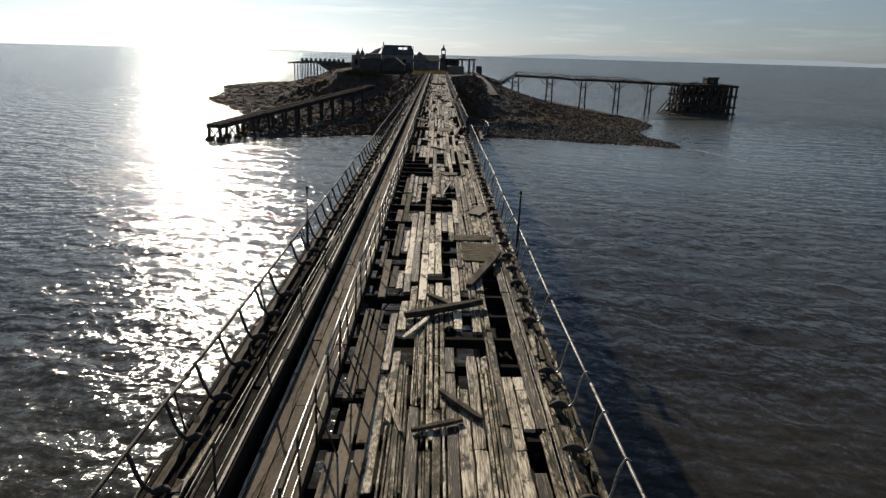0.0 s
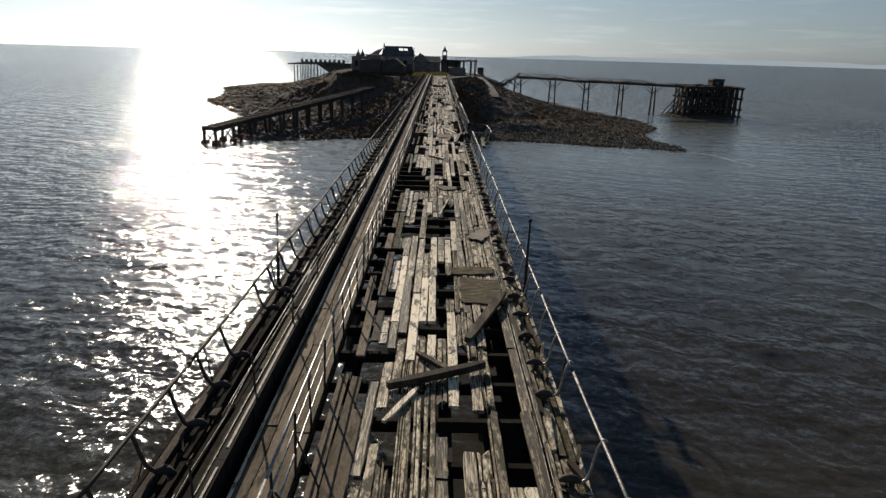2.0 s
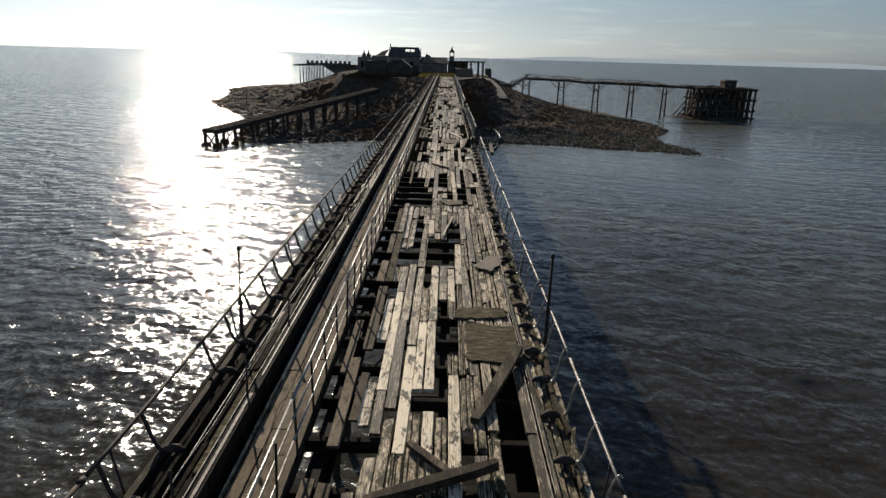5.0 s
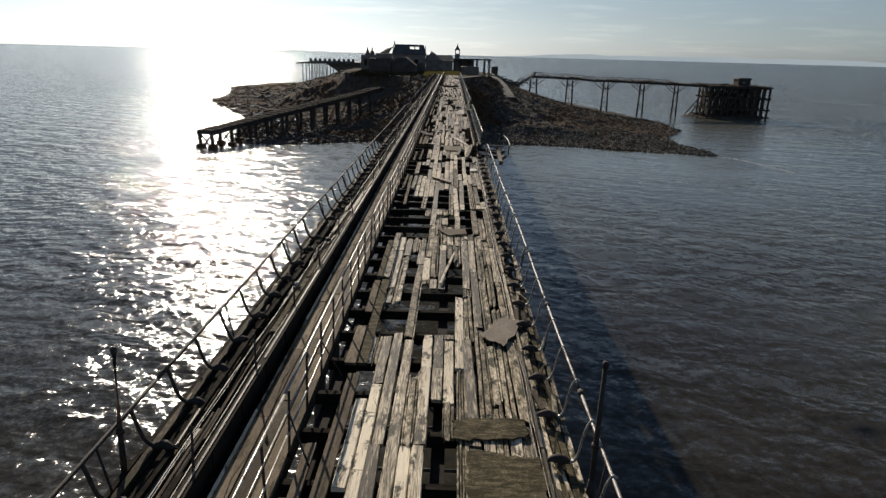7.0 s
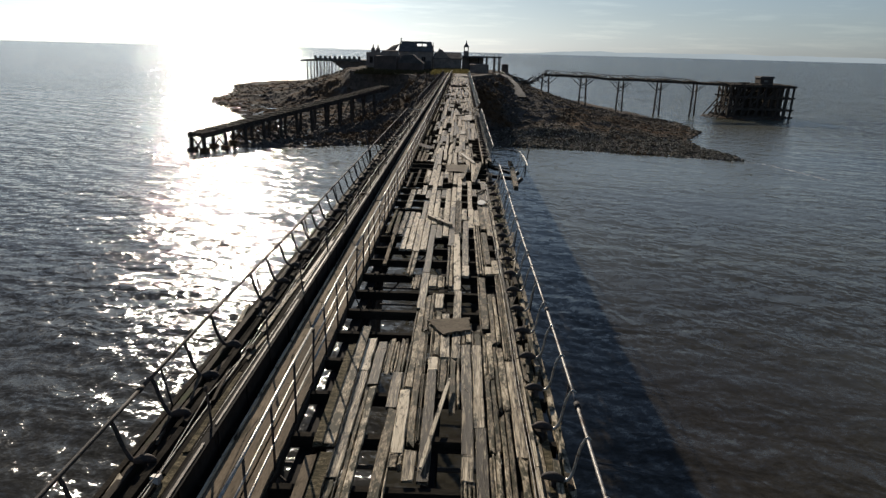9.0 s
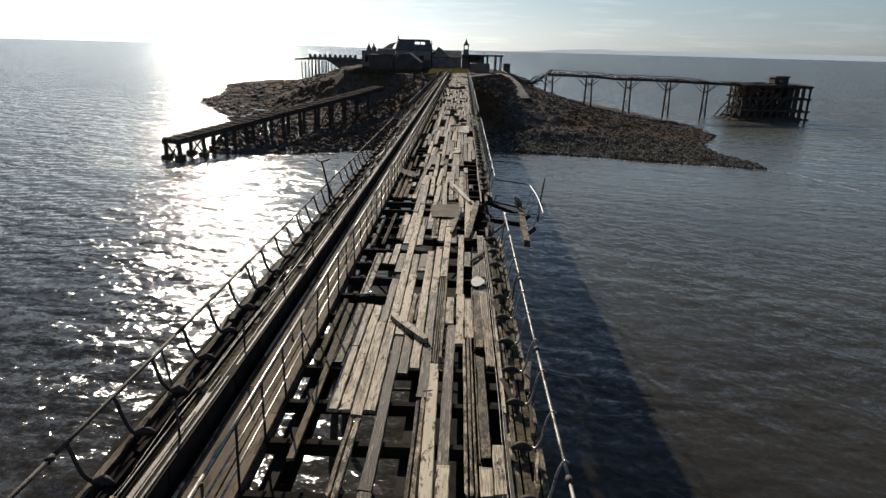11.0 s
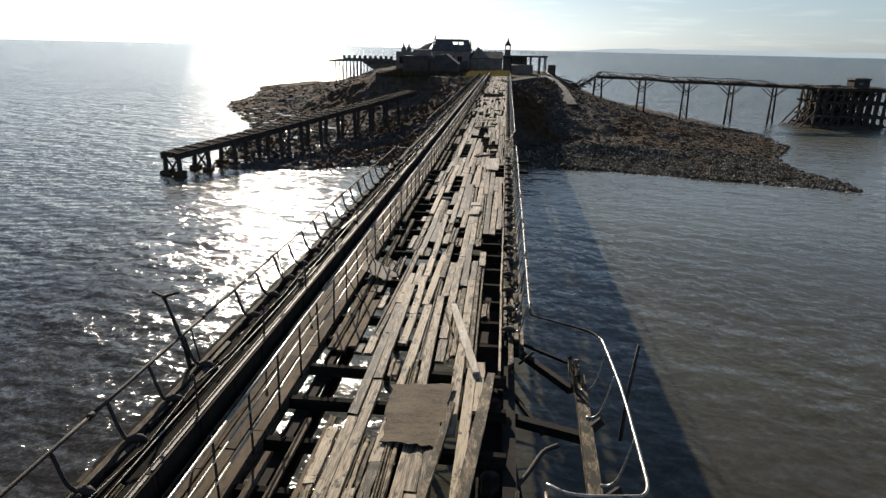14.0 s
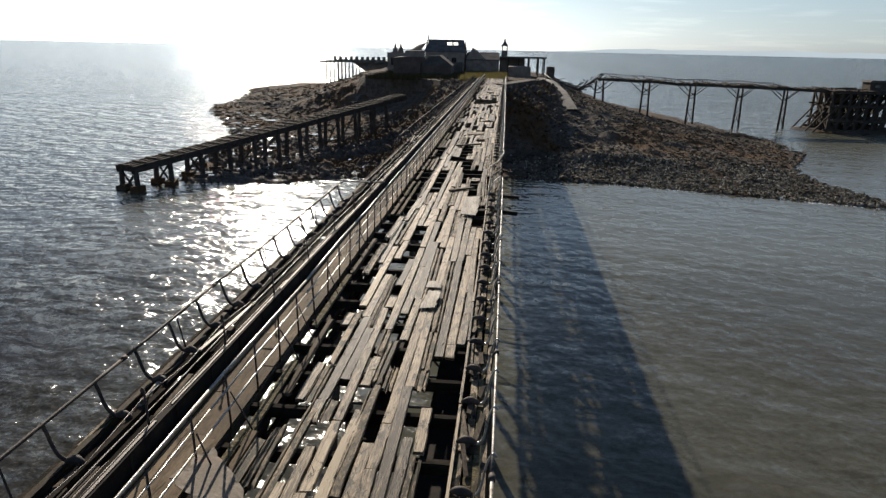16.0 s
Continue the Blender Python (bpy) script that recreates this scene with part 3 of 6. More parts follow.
def stones(name, label, count, area, size, seed, mat, flat=1.0):
    """Loose boulders strewn over part of the island; all in one mesh. A low flat value lays them down as slabs."""
    rng = random.Random(seed)
    seeds = bmesh.new()
    bmesh.ops.create_icosphere(seeds, subdivisions=1, radius=1)
    ico = [v.co.copy() for v in seeds.verts]
    tri = [[v.index for v in f.verts] for f in seeds.faces]
    seeds.free()
    verts, faces = [], []
    while count > 0:
        x, y = rng.uniform(area[0], area[1]), rng.uniform(area[2], area[3])
        h = float(land_height(x, y))
        if h < SEA - 0.25 or h > SEA + area[4]:
            count -= 0.2
            continue
        h = rough_height(x, y, h)
        s = rng.uniform(*size) * (1 if rng.random() < 0.9 else 1.7)
        turn = Euler((rng.uniform(0, 6) * flat, rng.uniform(0, 6) * flat, rng.uniform(0, 6))).to_matrix()
        k = len(verts)
        for v in ico:
            p = turn @ Vector((v.x * s * 1.2, v.y * s * 0.9, v.z * s * (0.7 if flat == 1 else 0.35))) * rng.uniform(0.8, 1.15)
            verts.append((x + p.x, y + p.y, h + p.z + s * 0.15))
        faces += [[i + k for i in f] for f in tri]
        count -= 1
    me = bpy.data.meshes.new(name)
    me.from_pydata(verts, [], faces)
    return tagged(link_mesh(name, me, mat), label, "stones", kind="stuff")


stones("shingle", "pale grey shingle and boulders along the spit", 9500, (4, 50, 124, 150, 1.7), (0.06, 0.17), 11, shingle)
weed = material("weed", (0.014, 0.012, 0.008), (0.040, 0.032, 0.020), (0.088, 0.068, 0.042), rough=0.85, spec=0.12, scale=1.2, bump=0.5, vary=0.3, world_space=True)
stones("seaweed", "dark brown seaweed clumps over the tidal rock", 9000, (8, 56, 130, 196, 9.0), (0.08, 0.26), 15, weed, flat=0.05)
stones("boulders", "dark weedy boulders on the tidal rock", 3400, (-66, 56, 124, 215, 4.5), (0.06, 0.19), 12, rock)
stones("boulders", "dark ledges and boulders of the seaward shore", 5200, (-96, -24, 140, 300, 9.3), (0.14, 0.5), 16, rock, flat=0.05)
stones("boulders", "dark wet boulders below the old slipway", 1500, (-50, -4, 120, 165, 3.0), (0.12, 0.45), 13, rock)

stones("boulders", "dark tumbled boulders on the slope beside the pier", 3800, (-24, 12, 132, 186, 10.5), (0.15, 0.5), 14, rock)


def tide_pools(count, seed):
    """Shallow pools lying level in the hollows of the tidal rock; all in one mesh."""
    rng = random.Random(seed)
    verts, faces = [], []
    while count > 0:
        x, y = rng.uniform(-92, -5), rng.uniform(122, 215)
        h = float(land_height(x, y))
        if not SEA + 0.1 < h < SEA + 3.4:
            count -= 0.2
            continue
        z = rough_height(x, y, h) + rng.uniform(0.04, 0.12)
        long, wide = rng.uniform(0.4, 1.6), rng.uniform(0.25, 0.8)
        k = len(verts)
        for i in range(12):
            a, r = i * math.tau / 12, rng.uniform(0.7, 1.1)
            verts.append((x + long * r * math.cos(a), y + wide * r * math.sin(a), z))
        faces.append([k + i for i in range(12)])
        count -= 1
    me = bpy.data.meshes.new("tide_pools")
    me.from_pydata(verts, [], faces)
    return tagged(link_mesh("tide_pools", me, pool_water), "still shallow tide pools among the dark rocks", "water", kind="stuff")


pool_water = material("pool_water", (0.012, 0.013, 0.012), (0.02, 0.021, 0.019), (0.03, 0.03, 0.026), rough=0.1, spec=0.5, scale=2.0, bump=0.06, fine=6.0, world_space=True)
tide_pools(420, 31)


def foam_line(points, width, seed, label):
    """A broken white lip of foam where small waves meet the shingle."""
    rng = random.Random(seed)
    verts, faces = [], []
    for (ax, ay), (bx, by) in zip(points, points[1:]):
        n = int(math.hypot(bx - ax, by - ay) / 0.22)
        for i in range(n):
            if rng.random() < 0.25:
                continue
            u = i / n
            x, y = ax + (bx - ax) * u + rng.uniform(-.25, .25), ay + (by - ay) * u + rng.uniform(-.25, .25)
            r = rng.uniform(0.4, 1.0) * width
            k = len(verts)
            m = 6
            verts.append((x, y, SEA + 0.05))
            verts += [(x + r * 1.5 * math.cos(a) * rng.uniform(.6, 1), y + r * math.sin(a) * rng.uniform(.6, 1), SEA + 0.012) for a in [j * math.tau / m for j in range(m)]]
            faces += [(k, k + 1 + j, k + 1 + (j + 1) % m) for j in range(m)]
    me = bpy.data.meshes.new("foam")
    me.from_pydata(verts, [], faces)
    return tagged(link_mesh("foam", me, foam), label, "foam", kind="stuff")


foam_line([(38, 127.6), (43, 126.2), (47.6, 124.8), (49.6, 122.5), (51, 117), (52.6, 110)], 0.22, 17, "thin white line of foam off the shingle spit")
foam_line([(-12, 133.2), (-24, 126.9), (-35, 124.2)], 0.16, 18, "thin broken foam along the rocky shore")
foam_line([(6, 135.6), (18, 133.6), (30, 129.9)], 0.13, 19, "thin broken foam along the shingle")


# ---- retaining walls, ramp and scrub at the pier's landward end ----
def stone_wall(name, a, b, z0, z1, thick, label, course=0.62, seed=1):
    """A coursed stone wall from a to b: a recessed core and proud blocks as parts."""
    rng = random.Random(seed)
    a, b = Vector((*a, 0)), Vector((*b, 0))
    way = (b - a).normalized()
    out = Vector((way.y, -way.x, 0))
    root = thing(name, label, "wall", kind="structure")
    bm = bmesh.new()
    c = [a, b, b - out * thick, a - out * thick]
    vs = [bm.verts.new((p.x, p.y, z)) for z in (z0, z1) for p in c]
    for q in ((0, 3, 2, 1), (4, 5, 6, 7), (0, 1, 5, 4), (1, 2, 6, 5), (2, 3, 7, 6), (3, 0, 4, 7)):
        bm.faces.new([vs[i] for i in q])
    part("core", bm, sea_stone, root)
    z, k, n = z0, 0, 0
    length = (b - a).length
    while z < z1 - 0.1:
        h = min(course * rng.uniform(0.85, 1.15), z1 - z)
        s = -rng.uniform(0, 1.0)
        while s < length:
            w = rng.uniform(0.8, 1.7)
            p0, p1 = max(s, 0), min(s + w, length)
            if p1 - p0 > 0.2 and n < 290:
                m = bmesh.new()
                g, d = 0.03, 0.07 + rng.uniform(0, 0.09)
                pa, pb = a + way * (p0 + g), a + way * (p1 - g)
                pts = [pa, pb, pb + out * d, pa + out * d]
                q = [m.verts.new((p.x + rng.uniform(-.02, .02), p.y, zz + rng.uniform(-.02, .02))) for zz in (z + g, z + h - g) for p in pts]
                for f in ((0, 3, 2, 1), (4, 5, 6, 7), (0, 1, 5, 4), (1, 2, 6, 5), (2, 3, 7, 6), (3, 0, 4, 7)):
                    m.faces.new([q[i] for i in f])
                part("stone", m, sea_stone, root)
                n += 1
            s += w
        z += h
    return root


stone_wall("wall_landing", (-11.8, 187.5), (-3.7, 163), -9.5, -0.6, 3.0, "dark coursed stone retaining wall under the landing", seed=3)
stone_wall("wall_terrace", (-29.5, 206), (-12, 188), -10.5, -0.7, 9.0, "massive dark stone terrace wall below the pavilion", course=0.8, seed=6)
stone_wall("wall_quay", (3.3, 160), (8.6, 178.5), -8.0, 0.2, 2.0, "dark coursed stone wall beside the boat ramp", seed=4)
stone_wall("wall_pillar", (11.7, 199.0), (13.4, 199.0), -3.5, 2.1, 2.0, "broken stone pillar at the end of the jetty", seed=5)


def ramp():
    root = thing("boat_ramp", "pale concrete boat ramp sloping down the rock", "ramp", kind="structure")
    top, foot = Vector((10.6, 204, 0.4)), Vector((13.6, 166, -6.0))
    way = (foot - top).normalized()
    side = Vector((-way.y, way.x, 0)).normalized()
    bm = bmesh.new()
    rows = []
    for i in range(13):
        p = top.lerp(foot, i / 12)
        p.z = float(land_height(p.x, p.y)) + 0.38 - 0.5 * max(0, i - 8) / 4
        w = 0.7 + 1.2 * i / 12
        rows.append([bm.verts.new(p + side * s * w + Vector((0, 0, dz + 0.04 * noise.noise((i, s, 1))))) for s, dz in ((-1, -2.5), (-1, 0), (1, 0), (1, -2.5))])
    for r0, r1 in zip(rows, rows[1:]):
        for k in range(3):
            bm.faces.new((r0[k], r0[k + 1], r1[k + 1], r1[k]))
    part("slab", bm, concrete, root)
    tube_part("rail", [Vector((11.3, 202, 0.6)), Vector((12.6, 186, -0.3))], 0.06, galvanised, root)
    for i in range(6):
        p = top.lerp(foot, i / 10)
        q = p - side * (1.1 + 0.05 * i)
        q.z = float(land_height(q.x, q.y))
        tube_part("post", [q, q + Vector((0, 0, 1.5))], 0.05, iron, root)


ramp()


def tufts(name, label, area, count, z, seed, mat):
    rng = random.Random(seed)
    verts, faces = [], []
    for _ in range(count):
        x, y = rng.uniform(area[0], area[1]), rng.uniform(area[2], area[3])
        h, a, w = rng.uniform(0.5, 1.35), rng.uniform(0, 6.3), rng.uniform(0.03, 0.08)
        lean = Vector((rng.uniform(-.2, .2), rng.uniform(-.2, .2), 0))
        base = Vector((x, y, z))
        side = Vector((math.cos(a), math.sin(a), 0)) * w
        k = len(verts)
        verts += [base - side, base + side, base + lean + Vector((0, 0, h))]
        faces.append((k, k + 1, k + 2))
    me = bpy.data.meshes.new(name)
    me.from_pydata([tuple(v) for v in verts], [], faces)
    return tagged(link_mesh(name, me, mat), label, "grass", kind="stuff")


tufts("grass", "dry yellow-green grass on the landing", (-6.5, 3.2, 184.5, 222), 12000, -0.85, 21, scrub)


tufts("scrub", "dark rough scrub behind the terrace wall", (-26, -6.5, 190, 221), 12000, -0.95, 22, dark_scrub)


# ---- buildings on the island ----
def gable(name, parent, x0, x1, y0, y1, eave, ridge, mat_wall, mat_roof, fallen=(), seed=1):
    """A block with a pitched roof whose ridge runs along x; the roof is laid in bays, and some bays have fallen in."""
    rng = random.Random(seed)
    ym = (y0 + y1) / 2
    t = 0.4
    for nm, lo, hi in (("front_wall", (x0, y0, -1), (x1, y0 + t, eave)), ("back_wall", (x0, y1 - t, -1), (x1, y1, eave))):
        bm = bmesh.new()
        box(bm, lo, hi)
        part(nm, bm, mat_wall, parent)
    for nm, x in (("end_wall", x0), ("end_wall", x1 - t)):
        bm = bmesh.new()
        prof = [(y0 + t, -1), (y1 - t, -1), (y1 - t, eave), (ym, ridge), (y0 + t, eave)]
        tilt = 0.55 * (ridge - eave) * (0.5 if x == x0 else -0.5)   # the gables lean in
        f0 = [bm.verts.new((x + (tilt if z == ridge else 0), y, z)) for y, z in prof]
        f1 = [bm.verts.new((x + t + (tilt if z == ridge else 0), y, z)) for y, z in prof]
        bm.faces.new(f0)
        bm.faces.new(f1[::-1])
        for i in range(5):
            bm.faces.new((f0[i], f0[(i + 1) % 5], f1[(i + 1) % 5], f1[i]))
        part(nm, bm, mat_wall, parent)
    bays = max(3, int((x1 - x0) / 1.6))
    for side in (0, 1):
        ya = y0 - 0.3 if side == 0 else y1 + 0.3
        for i in range(bays):
            xa, xb = x0 - 0.2 + (x1 - x0 + 0.4) * i / bays, x0 - 0.2 + (x1 - x0 + 0.4) * (i + 1) / bays
            for row, (ua, ub) in enumerate(((0.0, 0.52), (0.525, 0.83), (0.835, 1.0))):
                if i in fallen and row == 1:
                    continue
                pa, pb = [(ya + (ym - ya) * u, eave - 0.15 + (ridge + 0.23 - eave) * u) for u in (ua, ub)]
                bm = bmesh.new()
                xm, sq = (x0 + x1) / 2, 0.55 * (ridge - eave) / (x1 - x0)
                q = [(xm + (xa - xm) * (1 - sq * ua), *pa), (xm + (xb - xm) * (1 - sq * ua), *pa), (xm + (xb - xm) * (1 - sq * ub), *pb), (xm + (xa - xm) * (1 - sq * ub), *pb)]
                low = [bm.verts.new(p) for p in q]
                high = [bm.verts.new((p[0], p[1], p[2] + 0.14 + rng.uniform(0, 0.05))) for p in q]
                bm.faces.new(low[::-1])
                bm.faces.new(high)
                for k in range(4):
                    bm.faces.new((low[k], low[(k + 1) % 4], high[(k + 1) % 4], high[k]))
                part("roof_panel", bm, mat_roof, parent)
    for i in range(bays + 1):
        x = x0 + (x1 - x0) * i / bays
        bm = bmesh.new()
        bar(bm, (x, y0, eave - 0.2), (x, ym, ridge - 0.05), 0.14, 0.2)
        bar(bm, (x, y1, eave - 0.2), (x, ym, ridge - 0.05), 0.14, 0.2)
        part("rafter", bm, jetty_wood, parent)


def window_in(parent, x, y, z, w, h):
    """A dark sash window proud of a wall that faces the pier; a near-black panel paints the shade of its opening."""
    bm = bmesh.new()
    box(bm, (x - w / 2, y - 0.06, z), (x + w / 2, y - 0.01, z + h))
    win = part("window", bm, dark_steel, parent, "near-black panel for the shade of an empty window opening, with a timber frame")
    bm = bmesh.new()
    for lo, hi in (((x - w / 2 - .1, y - .1, z - .1), (x - w / 2, y - .005, z + h + .1)), ((x + w / 2, y - .1, z - .1), (x + w / 2 + .1, y - .005, z + h + .1)),
                   ((x - w / 2, y - .1, z + h), (x + w / 2, y - .005, z + h + .1)), ((x - .03, y - .1, z), (x + .03, y - .07, z + h))):
        box(bm, lo, hi)
    part("window_frame", bm, masonry, win)
    bm = bmesh.new()
    box(bm, (x - w / 2 - .15, y - .16, z - .2), (x + w / 2 + .15, y - .005, z - .1))
    part("window_sill", bm, concrete, win)


def pavilion():
    root = thing("pavilion", "derelict dark stone pavilion with a holed slate roof", "building")
    gable("hall", root, -17.5, -7.6, 222, 230, 4.7, 7.3, masonry, slate, fallen=(3, 4), seed=8)
    bm = bmesh.new()
    tube(bm, [(-17.2, 226, 7.2), (-17.2, 226, 8.0)], [0.22, 0.16], 6)
    tube(bm, [(-17.2, 226, 8.0), (-17.2, 226, 8.6)], [0.2, 0.03], 6)
    part("finial", bm, masonry, root)
    for x in (-16.2, -14.2, -12.2, -10.2):
        window_in(root, x, 222, 1.0, 1.1, 2.2)
    bm = bmesh.new()
    box(bm, (-22, 215, -1), (-8, 222 - 0.02, 2.2), 0.1)
    part("porch", bm, slate, root, "low dark annexe against the hall")


def ruined_wing():
    root = thing("ruined_wing", "roofless stone wing with two pointed gables", "building")
    rng = random.Random(5)
    bm = bmesh.new()
    box(bm, (-27.0, 221, -1), (-22.4, 221.5, 4.2))
    box(bm, (-22.4, 221, -1), (-17.55, 221.5, 4.7), 0.15)
    box(bm, (-27.0, 221.5, -1), (-26.5, 230, 4.2))
    part("wall", bm, masonry, root)
    for x in (-25.0, -23.6):
        bm = bmesh.new()
        prof = [(-0.8, 4.2), (0.8, 4.2), (0.62, 5.2), (0.3, 5.4), (0.0, 6.6), (-0.3, 5.4), (-0.62, 5.2)]
        f0 = [bm.verts.new((x + px * 0.85, 221.0, pz)) for px, pz in prof]
        f1 = [bm.verts.new((x + px * 0.85, 221.5, pz)) for px, pz in prof]
        bm.faces.new(f0)
        bm.faces.new(f1[::-1])
        for i in range(len(prof)):
            bm.faces.new((f0[i], f0[(i + 1) % 7], f1[(i + 1) % 7], f1[i]))
        part("gable", bm, masonry, root)
    for i in range(7):
        x = -22.9 + i * 0.72
        tip = 4.3 + rng.uniform(0.1, 1.3) * (0.5 + i * 0.12)
        bar_part("broken_rafter", (x, 222.5, 4.0), (x + rng.uniform(-.6, .9), 225, tip), 0.16, 0.22, jetty_wood, root)
    bm = bmesh.new()
    q = [(-21.5, 222, 4.5), (-18.7, 222, 4.7), (-17.7, 226, 6.6), (-19.8, 226, 6.0)]
    lo = [bm.verts.new(p) for p in q]
    hi = [bm.verts.new((p[0], p[1], p[2] + .15)) for p in q]
    bm.faces.new(lo[::-1])
    bm.faces.new(hi)
    for k in range(4):
        bm.faces.new((lo[k], lo[(k + 1) % 4], hi[(k + 1) % 4], hi[k]))
    part("roof_panel", bm, slate, root)
    for x in (-25.6, -23.4):
        window_in(root, x, 221, 1.2, 0.9, 1.8)


def low_hall():
    root = thing("low_hall", "low dark hall with a sagging slate roof", "building")
    gable("hall", root, -7.3, 1.0, 223, 232, 2.9, 4.4, masonry, slate, fallen=(1,), seed=14)
    bm = bmesh.new()
    q = [(-7.2, 222.6, 2.9), (-5.6, 222.6, 5.7), (-4.6, 222.6, 5.2), (-2.2, 222.6, 2.9)]
    f0 = [bm.verts.new(p) for p in q]
    f1 = [bm.verts.new((p[0], p[1] + 0.35, p[2])) for p in q]
    bm.faces.new(f0)
    bm.faces.new(f1[::-1])
    for k in range(4):
        bm.faces.new((f0[k], f0[(k + 1) % 4], f1[(k + 1) % 4], f1[k]))
    part("broken_gable", bm, masonry, root)


def clock_tower():
    root = thing("clock_tower", "small dark clock tower with an open belfry", "tower")
    x, y = 2.35, 224.5
    bm = bmesh.new()
    box(bm, (x - 0.75, y - 0.75, -1), (x + 0.75, y + 0.75, 5.2))
    part("shaft", bm, masonry, root)
    for dx in (-0.6, 0.6):
        for dy in (-0.6, 0.6):
            bm = bmesh.new()
            box(bm, (x + dx - 0.13, y + dy - 0.13, 5.2), (x + dx + 0.13, y + dy + 0.13, 6.2))
            part("post", bm, masonry, root)
    bm = bmesh.new()
    box(bm, (x - 0.85, y - 0.85, 6.2), (x + 0.85, y + 0.85, 6.4))
    part("cornice", bm, masonry, root)
    bm = bmesh.new()
    base = [bm.verts.new((x + a * 0.8, y + b * 0.8, 6.4)) for a, b in ((-1, -1), (1, -1), (1, 1), (-1, 1))]
    mid = [bm.verts.new((x + a * 0.28, y + b * 0.28, 7.2)) for a, b in ((-1, -1), (1, -1), (1, 1), (-1, 1))]
    tip = bm.verts.new((x, y, 8.3))
    bm.faces.new(base[::-1])
    for k in range(4):
        bm.faces.new((base[k], base[(k + 1) % 4], mid[(k + 1) % 4], mid[k]))
        bm.faces.new((mid[k], mid[(k + 1) % 4], tip))
    part("spire", bm, slate, root)
    bm = bmesh.new()
    tube(bm, [(x, y - 0.76, 4.4), (x, y - 0.82, 4.4)], 0.45, 14)
    part("clock_face", bm, concrete, root)


def canopy():
    root = thing("canopy", "long flat dark canopy on posts beside the tower", "canopy")
    bm = bmesh.new()
    box(bm, (1.2, 220, 3.35), (12.7, 228, 3.8), 0.06)
    part("roof", bm, slate, root)
    for x in (3.4, 6, 8.5, 10.8, 12.3):
        for y in (220.5, 227.5):
            bar_part("post", (x, y, -1), (x, y, 3.36), 0.3, 0.3, jetty_wood, root)
    bm = bmesh.new()
    box(bm, (1.2, 226, -1), (7.6, 226.4, 3.34))
    part("back_wall", bm, masonry, root)
    bm = bmesh.new()
    box(bm, (3.6, 212, -1), (8.6, 219, 1.6), 0.25)
    part("lean_to", bm, masonry, root, "tumbled stone shed below the canopy")


def seaward_terrace():
    root = thing("terrace", "concrete terrace on slim stilts with a crenellated parapet", "terrace")
    bm = bmesh.new()
    v0 = [(-58.4, 271), (-52.7, 264.7), (-33.2, 264.7), (-33.2, 285), (-52.7, 288)]
    lo = [bm.verts.new((x, y, 0.05 if x < -55 else 0.45)) for x, y in v0]
    hi = [bm.verts.new((x, y, 0.5 if x < -55 else 1.05)) for x, y in v0]
    bm.faces.new(lo[::-1])
    bm.faces.new(hi)
    for k in range(5):
        bm.faces.new((lo[k], lo[(k + 1) % 5], hi[(k + 1) % 5], hi[k]))
    part("slab", bm, concrete, root)
    bar_part("parapet", (-51.8, 265.0, 1.24), (-35.3, 265.0, 1.24), 0.35, 0.37, concrete, root)
    for i in range(10):
        x = -51.5 + i * 1.75
        bm = bmesh.new()
        box(bm, (x - 0.45, 264.8, 1.36), (x + 0.45, 265.3, 2.25), 0.05)
        part("pier", bm, concrete, root)
    bm = bmesh.new()
    prof = [(-46.0, 0.44), (-33.2, 0.44), (-33.2, -6.0), (-41.5, -2.6), (-44.5, -0.6)]
    f0 = [bm.verts.new((x, 266.5, z)) for x, z in prof]
    f1 = [bm.verts.new((x, 284.5, z)) for x, z in prof]
    bm.faces.new(f0)
    bm.faces.new(f1[::-1])
    for k in range(5):
        bm.faces.new((f0[k], f0[(k + 1) % 5], f1[(k + 1) % 5], f1[k]))
    part("haunch", bm, masonry, root, "dark sloping stone haunch under the slab")
    for i in range(8):
        x = -55.2 + i * 1.25
        for y in (268.0, 284.0):
            g = float(land_height(x, y)) - 1
            tube_part("stilt", [(x, y, g), (x, y, 0.5)], 0.15, iron, root)


def boathouse():
    root = thing("boathouse", "dark brick boathouse built down the face of the rock", "building")
    bm = bmesh.new()
    box(bm, (-22.5, 203.5, -7.0), (-16.4, 212, 3.3), 0.25)
    part("wall", bm, brickwork, root)
    bm = bmesh.new()
    box(bm, (-16.38, 204.6, -7.0), (-9.5, 212, 1.7), 0.12)
    part("wall", bm, brickwork, root)
    bm = bmesh.new()
    prof = [(-16.5, 1.7), (-9.3, 1.7), (-12.2, 3.9), (-14.6, 3.7)]
    f0 = [bm.verts.new((x, 204.4, z)) for x, z in prof]
    f1 = [bm.verts.new((x, 212.2, z)) for x, z in prof]
    bm.faces.new(f0)
    bm.faces.new(f1[::-1])
    for k in range(4):
        bm.faces.new((f0[k], f0[(k + 1) % 4], f1[(k + 1) % 4], f1[k]))
    part("roof", bm, slate, root)


boathouse()
pavilion()
ruined_wing()
low_hall()
clock_tower()
canopy()
seaward_terrace()


